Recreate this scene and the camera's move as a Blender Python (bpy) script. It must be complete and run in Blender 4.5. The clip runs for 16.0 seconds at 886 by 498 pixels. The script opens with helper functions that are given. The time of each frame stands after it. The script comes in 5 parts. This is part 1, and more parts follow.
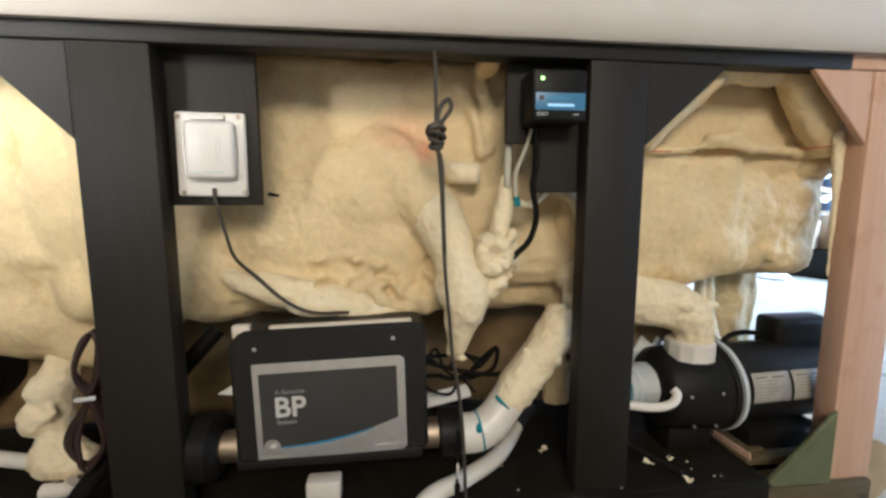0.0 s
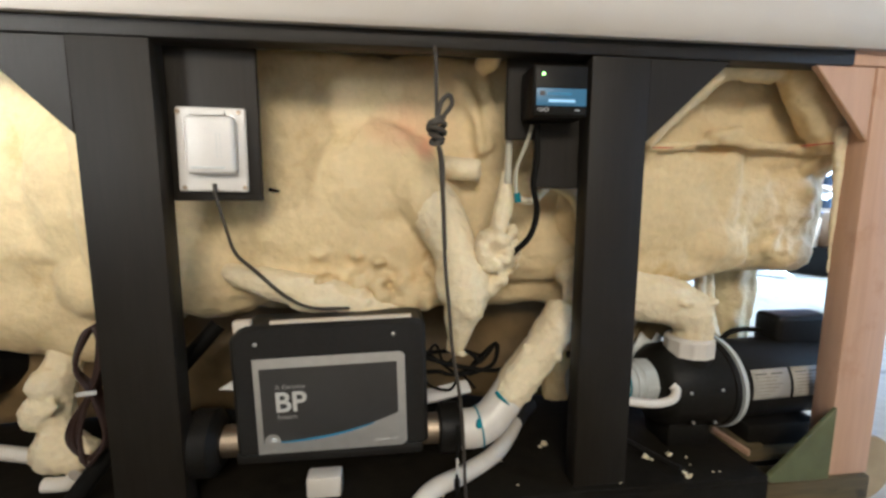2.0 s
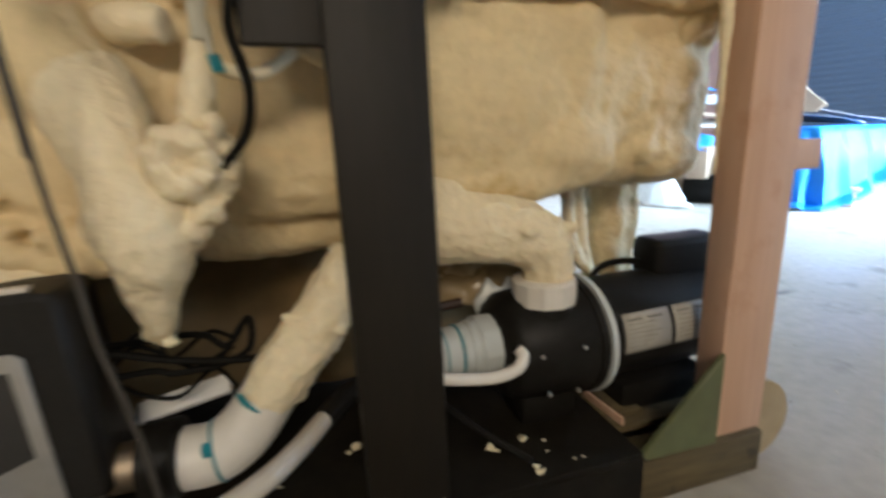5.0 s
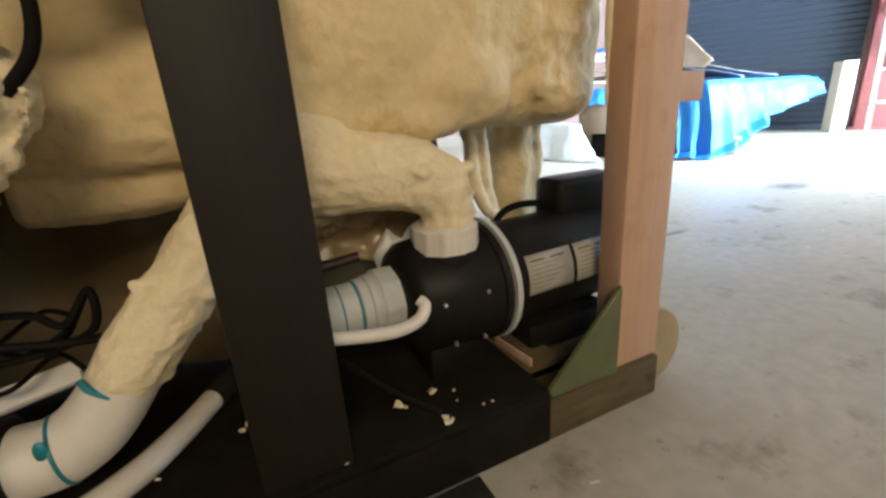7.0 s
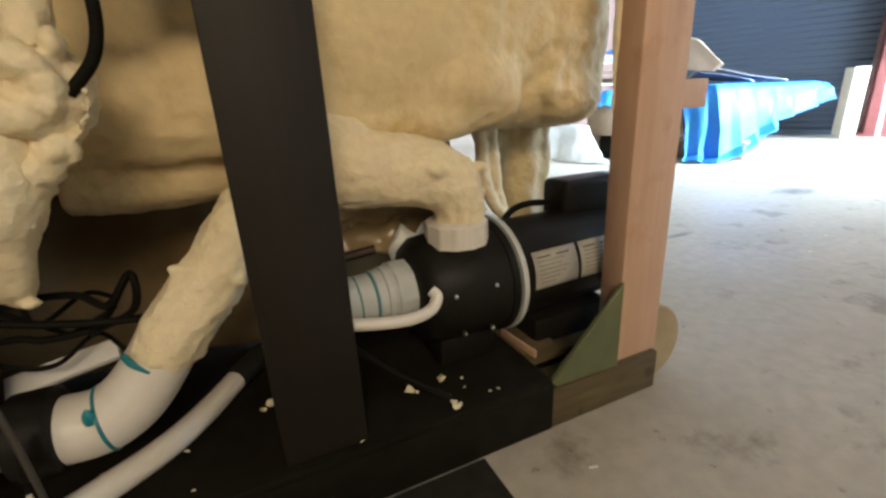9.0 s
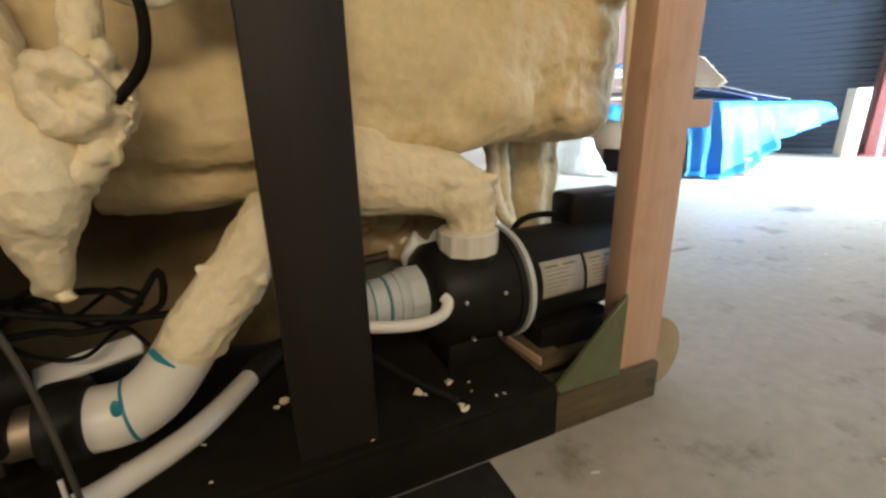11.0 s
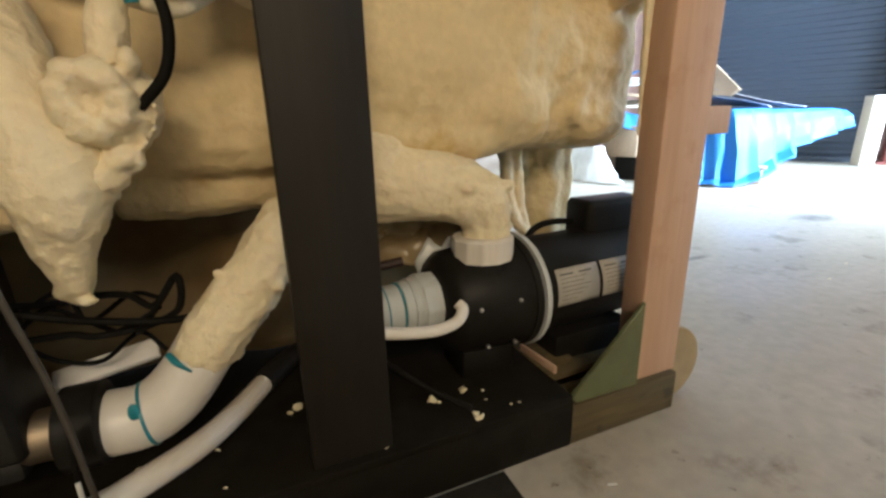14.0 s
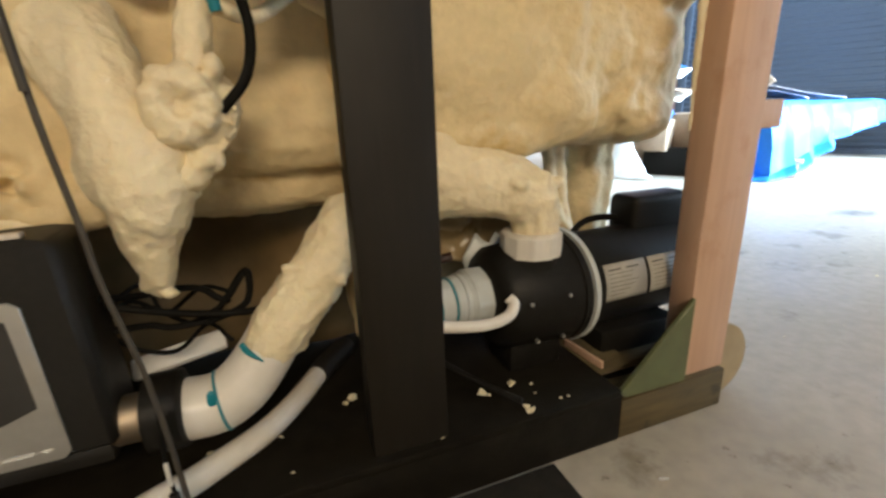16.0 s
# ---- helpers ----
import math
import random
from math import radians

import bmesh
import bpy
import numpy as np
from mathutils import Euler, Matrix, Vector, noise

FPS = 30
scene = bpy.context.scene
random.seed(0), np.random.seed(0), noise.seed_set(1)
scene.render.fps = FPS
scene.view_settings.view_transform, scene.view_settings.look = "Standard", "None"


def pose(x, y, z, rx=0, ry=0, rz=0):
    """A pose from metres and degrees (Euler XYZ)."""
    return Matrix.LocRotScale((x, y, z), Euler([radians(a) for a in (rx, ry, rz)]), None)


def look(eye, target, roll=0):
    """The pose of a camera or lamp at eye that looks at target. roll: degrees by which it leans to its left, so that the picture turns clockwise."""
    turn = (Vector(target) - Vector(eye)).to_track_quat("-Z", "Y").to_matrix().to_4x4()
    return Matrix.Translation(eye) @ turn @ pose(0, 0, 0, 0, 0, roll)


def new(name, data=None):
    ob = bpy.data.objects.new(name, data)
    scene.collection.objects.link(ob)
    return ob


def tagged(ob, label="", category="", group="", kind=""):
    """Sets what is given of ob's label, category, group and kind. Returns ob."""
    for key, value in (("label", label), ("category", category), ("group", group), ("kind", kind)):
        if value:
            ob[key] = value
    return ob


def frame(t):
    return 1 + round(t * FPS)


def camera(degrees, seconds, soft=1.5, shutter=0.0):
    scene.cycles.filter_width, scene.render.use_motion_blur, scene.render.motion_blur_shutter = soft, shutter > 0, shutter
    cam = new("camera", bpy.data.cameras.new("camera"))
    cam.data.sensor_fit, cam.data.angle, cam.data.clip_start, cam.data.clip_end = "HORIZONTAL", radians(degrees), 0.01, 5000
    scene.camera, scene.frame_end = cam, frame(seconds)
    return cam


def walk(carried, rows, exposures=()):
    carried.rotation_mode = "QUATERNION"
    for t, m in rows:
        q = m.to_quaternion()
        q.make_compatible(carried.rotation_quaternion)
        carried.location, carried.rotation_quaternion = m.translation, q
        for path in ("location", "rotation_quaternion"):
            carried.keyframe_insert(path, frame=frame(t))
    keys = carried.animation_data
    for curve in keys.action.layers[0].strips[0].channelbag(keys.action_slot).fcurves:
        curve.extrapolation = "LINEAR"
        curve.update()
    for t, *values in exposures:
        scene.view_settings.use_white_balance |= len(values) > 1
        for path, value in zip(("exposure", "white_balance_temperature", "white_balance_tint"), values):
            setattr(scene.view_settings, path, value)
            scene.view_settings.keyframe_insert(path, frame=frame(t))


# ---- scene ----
cam = camera(91.2, 16.0, soft=2.7, shutter=0.5)
METRES, EYE, TILT, LEAN, TURN = 0.62, 0.59, 0.0, 0.0, -7.0
ROWS = [
    (0.0, 0.0, 0.0, 0.0, -0.01, -7.27, 0.04),
    (0.5, 0.002, -0.0015, -0.001, 0.07, -7.34, 0.01),
    (1.0, 0.0041, -0.0003, -0.0043, 0.06, -7.5, -0.02),
    (1.5, 0.0049, 0.0003, -0.0049, 0.06, -7.63, -0.1),
    (2.0, -0.0002, -0.0008, -0.0024, 0.04, -7.68, -0.09),
    (2.5, -0.0154, 0.0056, -0.0038, 0.23, -7.71, -0.22),
    (3.0, -0.0123, 0.0053, -0.0023, 0.69, -7.9, -0.21),
    (3.5, -0.0108, 0.0241, -0.0071, 1.12, -7.84, -0.39),
    (4.0, 0.0292, 0.1406, -0.0201, 1.56, -8.01, -0.52),
    (4.5, 0.2321, 0.2848, -0.0701, -0.62, -10.16, 0.18),
    (5.0, 0.4107, 0.4204, -0.1522, -9.24, -13.52, 2.61),
    (5.2, 0.4655, 0.4401, -0.1845, -11.8, -13.83, 3.7),
    (7.5, 0.4914, 0.4618, -0.2166, -19.44, -18.8, 3.51),
    (8.0, 0.4821, 0.4504, -0.2073, -19.15, -18.81, 3.45),
    (8.5, 0.4639, 0.4348, -0.2059, -18.58, -18.75, 3.01),
    (9.0, 0.4605, 0.4155, -0.2063, -18.2, -18.45, 2.82),
    (11.5, 0.4221, 0.3914, -0.1929, -17.59, -17.26, 1.11),
    (12.0, 0.4241, 0.3954, -0.1932, -17.37, -17.06, 1.28),
    (12.5, 0.4207, 0.3951, -0.1937, -17.12, -16.79, 1.45),
    (13.0, 0.4201, 0.3956, -0.1935, -16.85, -16.6, 1.58),
    (13.5, 0.4151, 0.3954, -0.1958, -16.59, -16.45, 1.46),
    (14.0, 0.4152, 0.3979, -0.198, -16.38, -16.4, 1.37),
    (14.5, 0.4063, 0.401, -0.1957, -16.24, -16.46, 1.46),
    (15.0, 0.4091, 0.4006, -0.1972, -16.04, -16.54, 1.91),
    (15.5, 0.3869, 0.4033, -0.1995, -15.78, -16.7, 2.01),
    (16.0, 0.3414, 0.3982, -0.1918, -13.97, -16.8, 2.09),
]
walk(cam, [(t, pose(0, 0, EYE, TILT, LEAN, TURN) @ pose(METRES * x, METRES * y, METRES * z, 90 + pitch, roll, yaw)) for t, x, y, z, yaw, pitch, roll in ROWS],
     exposures=[(0.0, 0.28, 5300, 10), (4.0, 0.15, 5300, 10), (4.5, -0.02, 5400, 10), (5.0, -0.16, 5700, 10), (7.3, -0.18, 6450, 10), (15.0, -0.18, 6350, 10), (16.0, 0.06, 6250, 10)])


# ---- light ----
world = bpy.data.worlds.new("sky")
scene.world = world
world.use_nodes = True
wn = world.node_tree
sky = wn.nodes.new("ShaderNodeTexSky")
sky.sky_type, sky.sun_disc = "NISHITA", False
sky.sun_elevation, sky.sun_rotation = radians(40), radians(120)
wn.links.new(sky.outputs["Color"], wn.nodes["Background"].inputs["Color"])
wn.nodes["Background"].inputs["Strength"].default_value = 0.12

ROOM = pose(0, 0, 0, 0, 0, 28.05)        # the hall stands askew to the tub


def area_lamp(name, m, sx, sy, watts, colour):
    d = bpy.data.lights.new(name, "AREA")
    d.shape, d.size, d.size_y, d.energy, d.color = "RECTANGLE", sx, sy, watts, colour
    ob = new(name, d)
    ob.matrix_world = m
    return ob


# daylight that falls in through the open gateway in the hall's right-hand wall
area_lamp("gateway_daylight", ROOM @ pose(4.4, -3.3, 2.0, 84, 0, 0), 3.2, 3.6, 1700, (0.58, 0.78, 1.0)).data.spread = radians(108)
# fluorescent batten hung from the ceiling in front of the tub
BATTEN = look((0.05, -1.70, 1.70), (0.15, 0.8, 0.45))
area_lamp("batten_glow", BATTEN, 1.4, 0.5, 50, (1.0, 0.79, 0.53))
# unseen lamp on a stand, added beside the tub to brighten its lip
LIP_FILL = look((-1.62, -0.70, 1.02), (-0.80, 0.62, 1.00))
area_lamp("lip_fill_glow", LIP_FILL, 0.66, 0.46, 4.2, (1.0, 0.88, 0.70)).data.spread = radians(32)


# ---- materials ----
def material(name, colour, rough=0.6, metal=0.0, grain=60.0, vary=0.12, blotch=4.0, blot=0.15, bump=0.15, stretch=(1, 1, 1),
             tint=None, emit=None, coat=0.0, sss=0.0, dist=0.004, spec=0.5):
    m = bpy.data.materials.new(name)
    m.use_nodes = True
    t = m.node_tree
    n, l = t.nodes, t.links
    b = n["Principled BSDF"]
    b.inputs["Roughness"].default_value, b.inputs["Metallic"].default_value = rough, metal
    b.inputs["Specular IOR Level"].default_value = spec
    b.inputs["Coat Weight"].default_value = coat
    if sss:
        b.inputs["Subsurface Weight"].default_value, b.inputs["Subsurface Scale"].default_value = sss, 0.02
        b.inputs["Subsurface Radius"].default_value = (1.0, 0.6, 0.3)
    co = n.new("ShaderNodeTexCoord")
    mp = n.new("ShaderNodeMapping")
    mp.inputs["Scale"].default_value = stretch
    l.new(co.outputs["Object"], mp.inputs["Vector"])
    fine, big = n.new("ShaderNodeTexNoise"), n.new("ShaderNodeTexNoise")
    fine.inputs["Scale"].default_value, fine.inputs["Detail"].default_value = grain, 6
    big.inputs["Scale"].default_value, big.inputs["Detail"].default_value = blotch, 4
    l.new(mp.outputs["Vector"], fine.inputs["Vector"])
    l.new(mp.outputs["Vector"], big.inputs["Vector"])
    c = Vector(colour)
    dark = [max(0, v * (1 - vary)) for v in c]
    light = [min(1, v * (1 + vary)) for v in c]
    r1 = n.new("ShaderNodeValToRGB")
    r1.color_ramp.elements[0].position, r1.color_ramp.elements[1].position = 0.3, 0.7
    r1.color_ramp.elements[0].color, r1.color_ramp.elements[1].color = (*dark, 1), (*light, 1)
    l.new(fine.outputs["Fac"], r1.inputs["Fac"])
    mix = n.new("ShaderNodeMix")
    mix.data_type = "RGBA"
    other = tint or [v * (1 - 2 * blot) for v in c]
    r2 = n.new("ShaderNodeValToRGB")
    r2.color_ramp.elements[0].position, r2.color_ramp.elements[1].position = 0.42, 0.68
    r2.color_ramp.elements[0].color, r2.color_ramp.elements[1].color = (0, 0, 0, 1), (min(1, blot * 3), min(1, blot * 3), min(1, blot * 3), 1)
    l.new(big.outputs["Fac"], r2.inputs["Fac"])
    l.new(r2.outputs["Color"], mix.inputs["Factor"])
    l.new(r1.outputs["Color"], mix.inputs["A"])
    mix.inputs["B"].default_value = (*other, 1)
    l.new(mix.outputs["Result"], b.inputs["Base Color"])
    rr = n.new("ShaderNodeMapRange")
    rr.inputs["To Min"].default_value, rr.inputs["To Max"].default_value = max(0.02, rough - 0.08), min(1, rough + 0.1)
    l.new(big.outputs["Fac"], rr.inputs["Value"])
    l.new(rr.outputs["Result"], b.inputs["Roughness"])
    if bump:
        bp = n.new("ShaderNodeBump")
        bp.inputs["Strength"].default_value, bp.inputs["Distance"].default_value = bump, dist
        l.new(fine.outputs["Fac"], bp.inputs["Height"])
        l.new(bp.outputs["Normal"], b.inputs["Normal"])
    if emit:
        b.inputs["Emission Color"].default_value, b.inputs["Emission Strength"].default_value = (*emit[:3], 1), emit[3]
    return m


FOAM = material("spray_foam", (0.71, 0.57, 0.32), 0.66, grain=75, vary=0.06, blotch=6, blot=0.10, bump=0.28, tint=(0.60, 0.455, 0.255), sss=0.1, dist=0.012)
FOAM_PALE = material("pale_foam", (0.80, 0.69, 0.46), 0.64, grain=85, vary=0.06, blotch=9, blot=0.10, bump=0.45, tint=(0.72, 0.58, 0.37), sss=0.1, dist=0.010)
BLACK_WOOD = material("black_painted_wood", (0.0150, 0.0122, 0.0085), 0.55, grain=26, vary=0.13, blotch=6, blot=0.12, bump=0.12, stretch=(6, 6, 0.6), tint=(0.018, 0.015, 0.011), spec=0.26)
BLACK_BASE = material("black_base_paint", (0.0085, 0.0070, 0.0045), 0.65, grain=40, vary=0.4, blotch=7, blot=0.2, bump=0.3, tint=(0.013, 0.0105, 0.0065), spec=0.1)
BLACK_PLASTIC = material("black_plastic", (0.0105, 0.0095, 0.008), 0.42, grain=120, vary=0.2, blotch=6, blot=0.1, bump=0.08, tint=(0.012, 0.012, 0.011), spec=0.14)
GREY_PLASTIC = material("dark_grey_plastic", (0.014, 0.013, 0.0115), 0.5, grain=150, vary=0.15, blotch=6, blot=0.1, bump=0.08, tint=(0.019, 0.018, 0.015), spec=0.3)
RUBBER = material("black_rubber", (0.007, 0.0065, 0.0055), 0.65, grain=90, vary=0.2, bump=0.15, spec=0.12)
ACRYLIC = material("white_acrylic", (0.60, 0.555, 0.49), 0.16, grain=14, vary=0.02, blotch=3, blot=0.04, bump=0.02, coat=0.4)
PVC = material("white_pvc", (0.70, 0.655, 0.58), 0.32, grain=60, vary=0.04, blotch=12, blot=0.08, bump=0.05, tint=(0.62, 0.56, 0.44))
GREY_PVC = material("grey_pvc", (0.52, 0.54, 0.52), 0.35, grain=60, vary=0.04, blotch=12, blot=0.06, bump=0.05)
TEAL = material("teal_primer", (0.01, 0.19, 0.24), 0.4, grain=80, vary=0.15, bump=0.1)
WHITE_PLASTIC = material("white_plastic", (0.66, 0.63, 0.58), 0.35, grain=90, vary=0.02, blotch=5, blot=0.03, bump=0.04)
PINE = material("raw_pine", (0.56, 0.355, 0.24), 0.7, grain=18, vary=0.07, blotch=5, blot=0.10, bump=0.12, stretch=(5, 5, 0.35), tint=(0.48, 0.29, 0.18))
OLIVE = material("stained_plywood", (0.10, 0.074, 0.030), 0.75, grain=26, vary=0.25, blotch=8, blot=0.2, bump=0.3, stretch=(0.6, 4, 4), tint=(0.055, 0.04, 0.018))
GREEN = material("green_film", (0.105, 0.118, 0.05), 0.5, grain=20, vary=0.2, blotch=9, blot=0.18, bump=0.3, tint=(0.11, 0.10, 0.042))
BRASS = material("tarnished_brass", (0.42, 0.34, 0.25), 0.45, metal=1.0, grain=90, vary=0.12, bump=0.1, stretch=(1, 8, 8))
SILVER = material("silver_foil", (0.60, 0.585, 0.55), 0.34, metal=0.7, grain=60, vary=0.06, blotch=5, blot=0.08, bump=0.03)
LABEL_DARK = material("label_dark", (0.036, 0.035, 0.033), 0.35, grain=60, vary=0.06, blotch=4, blot=0.1, bump=0.02, tint=(0.07, 0.068, 0.064))
LABEL_WHITE = material("label_white", (0.60, 0.59, 0.55), 0.45, grain=80, vary=0.03, bump=0.0)
LABEL_BLUE = material("label_blue", (0.06, 0.25, 0.42), 0.4, grain=60, vary=0.05, bump=0.0)
RATING = material("rating_label", (0.40, 0.375, 0.32), 0.5, grain=80, vary=0.08, blotch=20, blot=0.12, bump=0.02)
PRINT_GREY = material("print_grey", (0.33, 0.32, 0.30), 0.5, grain=80, vary=0.05, bump=0.0)
PRINT = material("print_dark", (0.10, 0.095, 0.085), 0.6, grain=60, vary=0.1, bump=0.0)
STEEL = material("zinc_steel", (0.62, 0.61, 0.58), 0.35, metal=0.9, grain=90, vary=0.1, bump=0.08)
LCD = material("lcd", (0.02, 0.06, 0.09), 0.3, grain=40, vary=0.02, bump=0, emit=(0.08, 0.22, 0.32, 0.4))
LCD_TEXT = material("lcd_text", (0.3, 0.45, 0.55), 0.3, bump=0, emit=(0.35, 0.62, 0.8, 0.55))
LED = material("led", (0.3, 0.5, 0.1), 0.3, bump=0, emit=(0.45, 1.0, 0.2, 4.0))
GREY_CABLE = material("grey_cable", (0.055, 0.047, 0.036), 0.5, grain=120, vary=0.1, bump=0.05)
CLEAR_TUBE = material("clear_tube", (0.50, 0.48, 0.38), 0.2, grain=60, vary=0.04, bump=0.02)
MAROON = material("maroon_cable", (0.030, 0.013, 0.009), 0.5, grain=100, vary=0.15, bump=0.05)
RED_MARK = material("red_marker", (0.42, 0.06, 0.03), 0.7, grain=70, vary=0.2, bump=0.1)
TAN = material("tan_plate", (0.40, 0.31, 0.19), 0.75, grain=26, vary=0.12, blotch=7, blot=0.15, bump=0.2, tint=(0.24, 0.18, 0.09))
CONCRETE = material("concrete_floor", (0.42, 0.368, 0.29), 0.5, grain=34, vary=0.10, blotch=2.6, blot=0.14, bump=0.2, tint=(0.33, 0.285, 0.215))
WALL = material("painted_block", (0.66, 0.63, 0.57), 0.8, grain=30, vary=0.06, blotch=1.5, blot=0.1, bump=0.2)
PINK_WALL = material("salmon_wall", (0.62, 0.40, 0.36), 0.8, grain=30, vary=0.06, blotch=1.5, blot=0.1, bump=0.2)
DOOR_STEEL = material("roller_steel", (0.026, 0.033, 0.045), 0.5, grain=30, vary=0.05, blotch=1.2, blot=0.12, bump=0.05, tint=(0.021, 0.027, 0.037))
RED_STEEL = material("red_oxide_steel", (0.34, 0.10, 0.09), 0.6, grain=30, vary=0.1, blotch=3, blot=0.12, bump=0.1)
TARP = material("blue_tarp", (0.013, 0.16, 0.46), 0.6, grain=70, vary=0.08, blotch=6, blot=0.12, bump=0.3, tint=(0.02, 0.23, 0.60))
CARD = material("cardboard", (0.36, 0.25, 0.16), 0.8, grain=50, vary=0.08, blotch=4, blot=0.12, bump=0.1)
PALE_CARD = material("pale_board", (0.62, 0.55, 0.45), 0.8, grain=50, vary=0.06, blotch=4, blot=0.1, bump=0.1)
GREY_BOARD = material("grey_board", (0.24, 0.22, 0.225), 0.7, grain=50, vary=0.08, blotch=4, blot=0.12, bump=0.1)
SHEET = material("white_sheeting", (0.80, 0.79, 0.76), 0.5, grain=30, vary=0.04, blotch=5, blot=0.06, bump=0.2)
ALUMINIUM = material("aluminium", (0.70, 0.70, 0.70), 0.4, metal=0.7, grain=60, vary=0.06, bump=0.05)
DARK_SLAB = material("dark_floor_slab", (0.022, 0.018, 0.012), 0.85, grain=60, vary=0.25, bump=0.3, spec=0.2)
CRUMB = material("foam_crumb", (0.78, 0.68, 0.45), 0.8, grain=80, vary=0.1, bump=0.4)
FILM = material("brown_film", (0.27, 0.20, 0.105), 0.28, grain=14, vary=0.15, blotch=6, blot=0.15, bump=0.25, tint=(0.19, 0.13, 0.06))
# plastic brown, with the shade of the low recess put into the colour
SHADE_BROWN = material("brown_sheet_and_shade", (0.23, 0.155, 0.07), 0.35, grain=20, vary=0.2, blotch=6, blot=0.2, bump=0.3)


def stain(m, scale, lo, hi, dark):
    """Adds scattered dark stains with shapes of their own to a surface."""
    n, l = m.node_tree.nodes, m.node_tree.links
    b = n["Principled BSDF"]
    old = b.inputs["Base Color"].links[0].from_socket
    co, t, r, mix = n.new("ShaderNodeTexCoord"), n.new("ShaderNodeTexNoise"), n.new("ShaderNodeValToRGB"), n.new("ShaderNodeMix")
    t.inputs["Scale"].default_value, t.inputs["Detail"].default_value, t.inputs["Roughness"].default_value = scale, 8, 0.65
    r.color_ramp.elements[0].position, r.color_ramp.elements[1].position = lo, hi
    mix.data_type, mix.blend_type = "RGBA", "MULTIPLY"
    l.new(co.outputs["Object"], t.inputs["Vector"])
    l.new(t.outputs["Fac"], r.inputs["Fac"])
    l.new(r.outputs["Color"], mix.inputs["Factor"])
    l.new(old, mix.inputs["A"])
    mix.inputs["B"].default_value = (*dark, 1)
    l.new(mix.outputs["Result"], b.inputs["Base Color"])


def overspray(m, centre, radius, colour, most):
    """A soft cloud of one colour, broken up by noise, on a surface."""
    n, l = m.node_tree.nodes, m.node_tree.links
    b = n["Principled BSDF"]
    old = b.inputs["Base Color"].links[0].from_socket
    co, mp, g, t, k, mix = (n.new("ShaderNode" + w) for w in ("TexCoord", "Mapping", "TexGradient", "TexNoise", "Math", "Mix"))
    g.gradient_type, mp.vector_type = "SPHERICAL", "TEXTURE"
    mp.inputs["Location"].default_value, mp.inputs["Scale"].default_value = centre, radius
    t.inputs["Scale"].default_value, t.inputs["Detail"].default_value = 22, 5
    k.operation, mix.data_type = "MULTIPLY", "RGBA"
    gain = n.new("ShaderNodeMath")
    gain.operation, gain.use_clamp = "MULTIPLY", True
    gain.inputs[1].default_value = most
    l.new(co.outputs["Object"], mp.inputs["Vector"])
    l.new(mp.outputs["Vector"], g.inputs["Vector"])
    l.new(co.outputs["Object"], t.inputs["Vector"])
    l.new(g.outputs["Fac"], k.inputs[0])
    l.new(t.outputs["Fac"], k.inputs[1])
    l.new(k.outputs["Value"], gain.inputs[0])
    l.new(gain.outputs["Value"], mix.inputs["Factor"])
    l.new(old, mix.inputs["A"])
    mix.inputs["B"].default_value = (*colour, 1)
    l.new(mix.outputs["Result"], b.inputs["Base Color"])


# orange cloud with a redder core on the middle foam
overspray(FOAM, (0.035, 0.76, 0.70), (0.10, 0.12, 0.055), (0.78, 0.33, 0.20), 1.1)
overspray(FOAM, (0.062, 0.76, 0.665), (0.025, 0.10, 0.035), (0.80, 0.20, 0.12), 1.1)
stain(CONCRETE, 5.5, 0.57, 0.66, (0.62, 0.60, 0.55))
# two small dark clouds on the floor
overspray(CONCRETE, (2.62, 1.34, 0), (0.13, 0.09, 1), (0.05, 0.045, 0.04), 1.8)
overspray(CONCRETE, (1.62, 1.17, 0), (0.10, 0.02, 1), (0.05, 0.045, 0.04), 1.6)
stain(CONCRETE, 26, 0.64, 0.70, (0.50, 0.47, 0.42))
stain(FOAM, 7, 0.58, 0.70, (0.80, 0.70, 0.52))
stain(PINE, 8, 0.60, 0.70, (0.88, 0.82, 0.76))
stain(OLIVE, 20, 0.56, 0.64, (0.5, 0.5, 0.5))


# ---- building helpers ----
def part(name, bm, mat, parent=None, label="", m=None, smooth=True):
    me = bpy.data.meshes.new(name)
    bmesh.ops.recalc_face_normals(bm, faces=bm.faces)
    if m is not None:
        bmesh.ops.transform(bm, matrix=m, verts=bm.verts)
    bm.to_mesh(me)
    bm.free()
    me.materials.append(mat)
    if smooth:
        me.polygons.foreach_set("use_smooth", [True] * len(me.polygons))
        me.set_sharp_from_angle(angle=radians(38))
    ob = new(name, me)
    if parent is not None:
        ob.parent = parent
        ob.matrix_parent_inverse = parent_world(parent).inverted()
    if label:
        ob["label"] = label
    return ob


def parent_world(ob):
    return Matrix.Translation(ob.location) if ob.type == "EMPTY" else Matrix.Identity(4)


def thing(name, at, label, category, group="", kind=""):
    e = new(name)
    e.location = at
    e.empty_display_size = 0.05
    return tagged(e, label, category, group, kind)


def solo(name, bm, mat, label, category, group="", kind="", m=None, smooth=True):
    return tagged(part(name, bm, mat, None, "", m, smooth), label, category, group, kind)


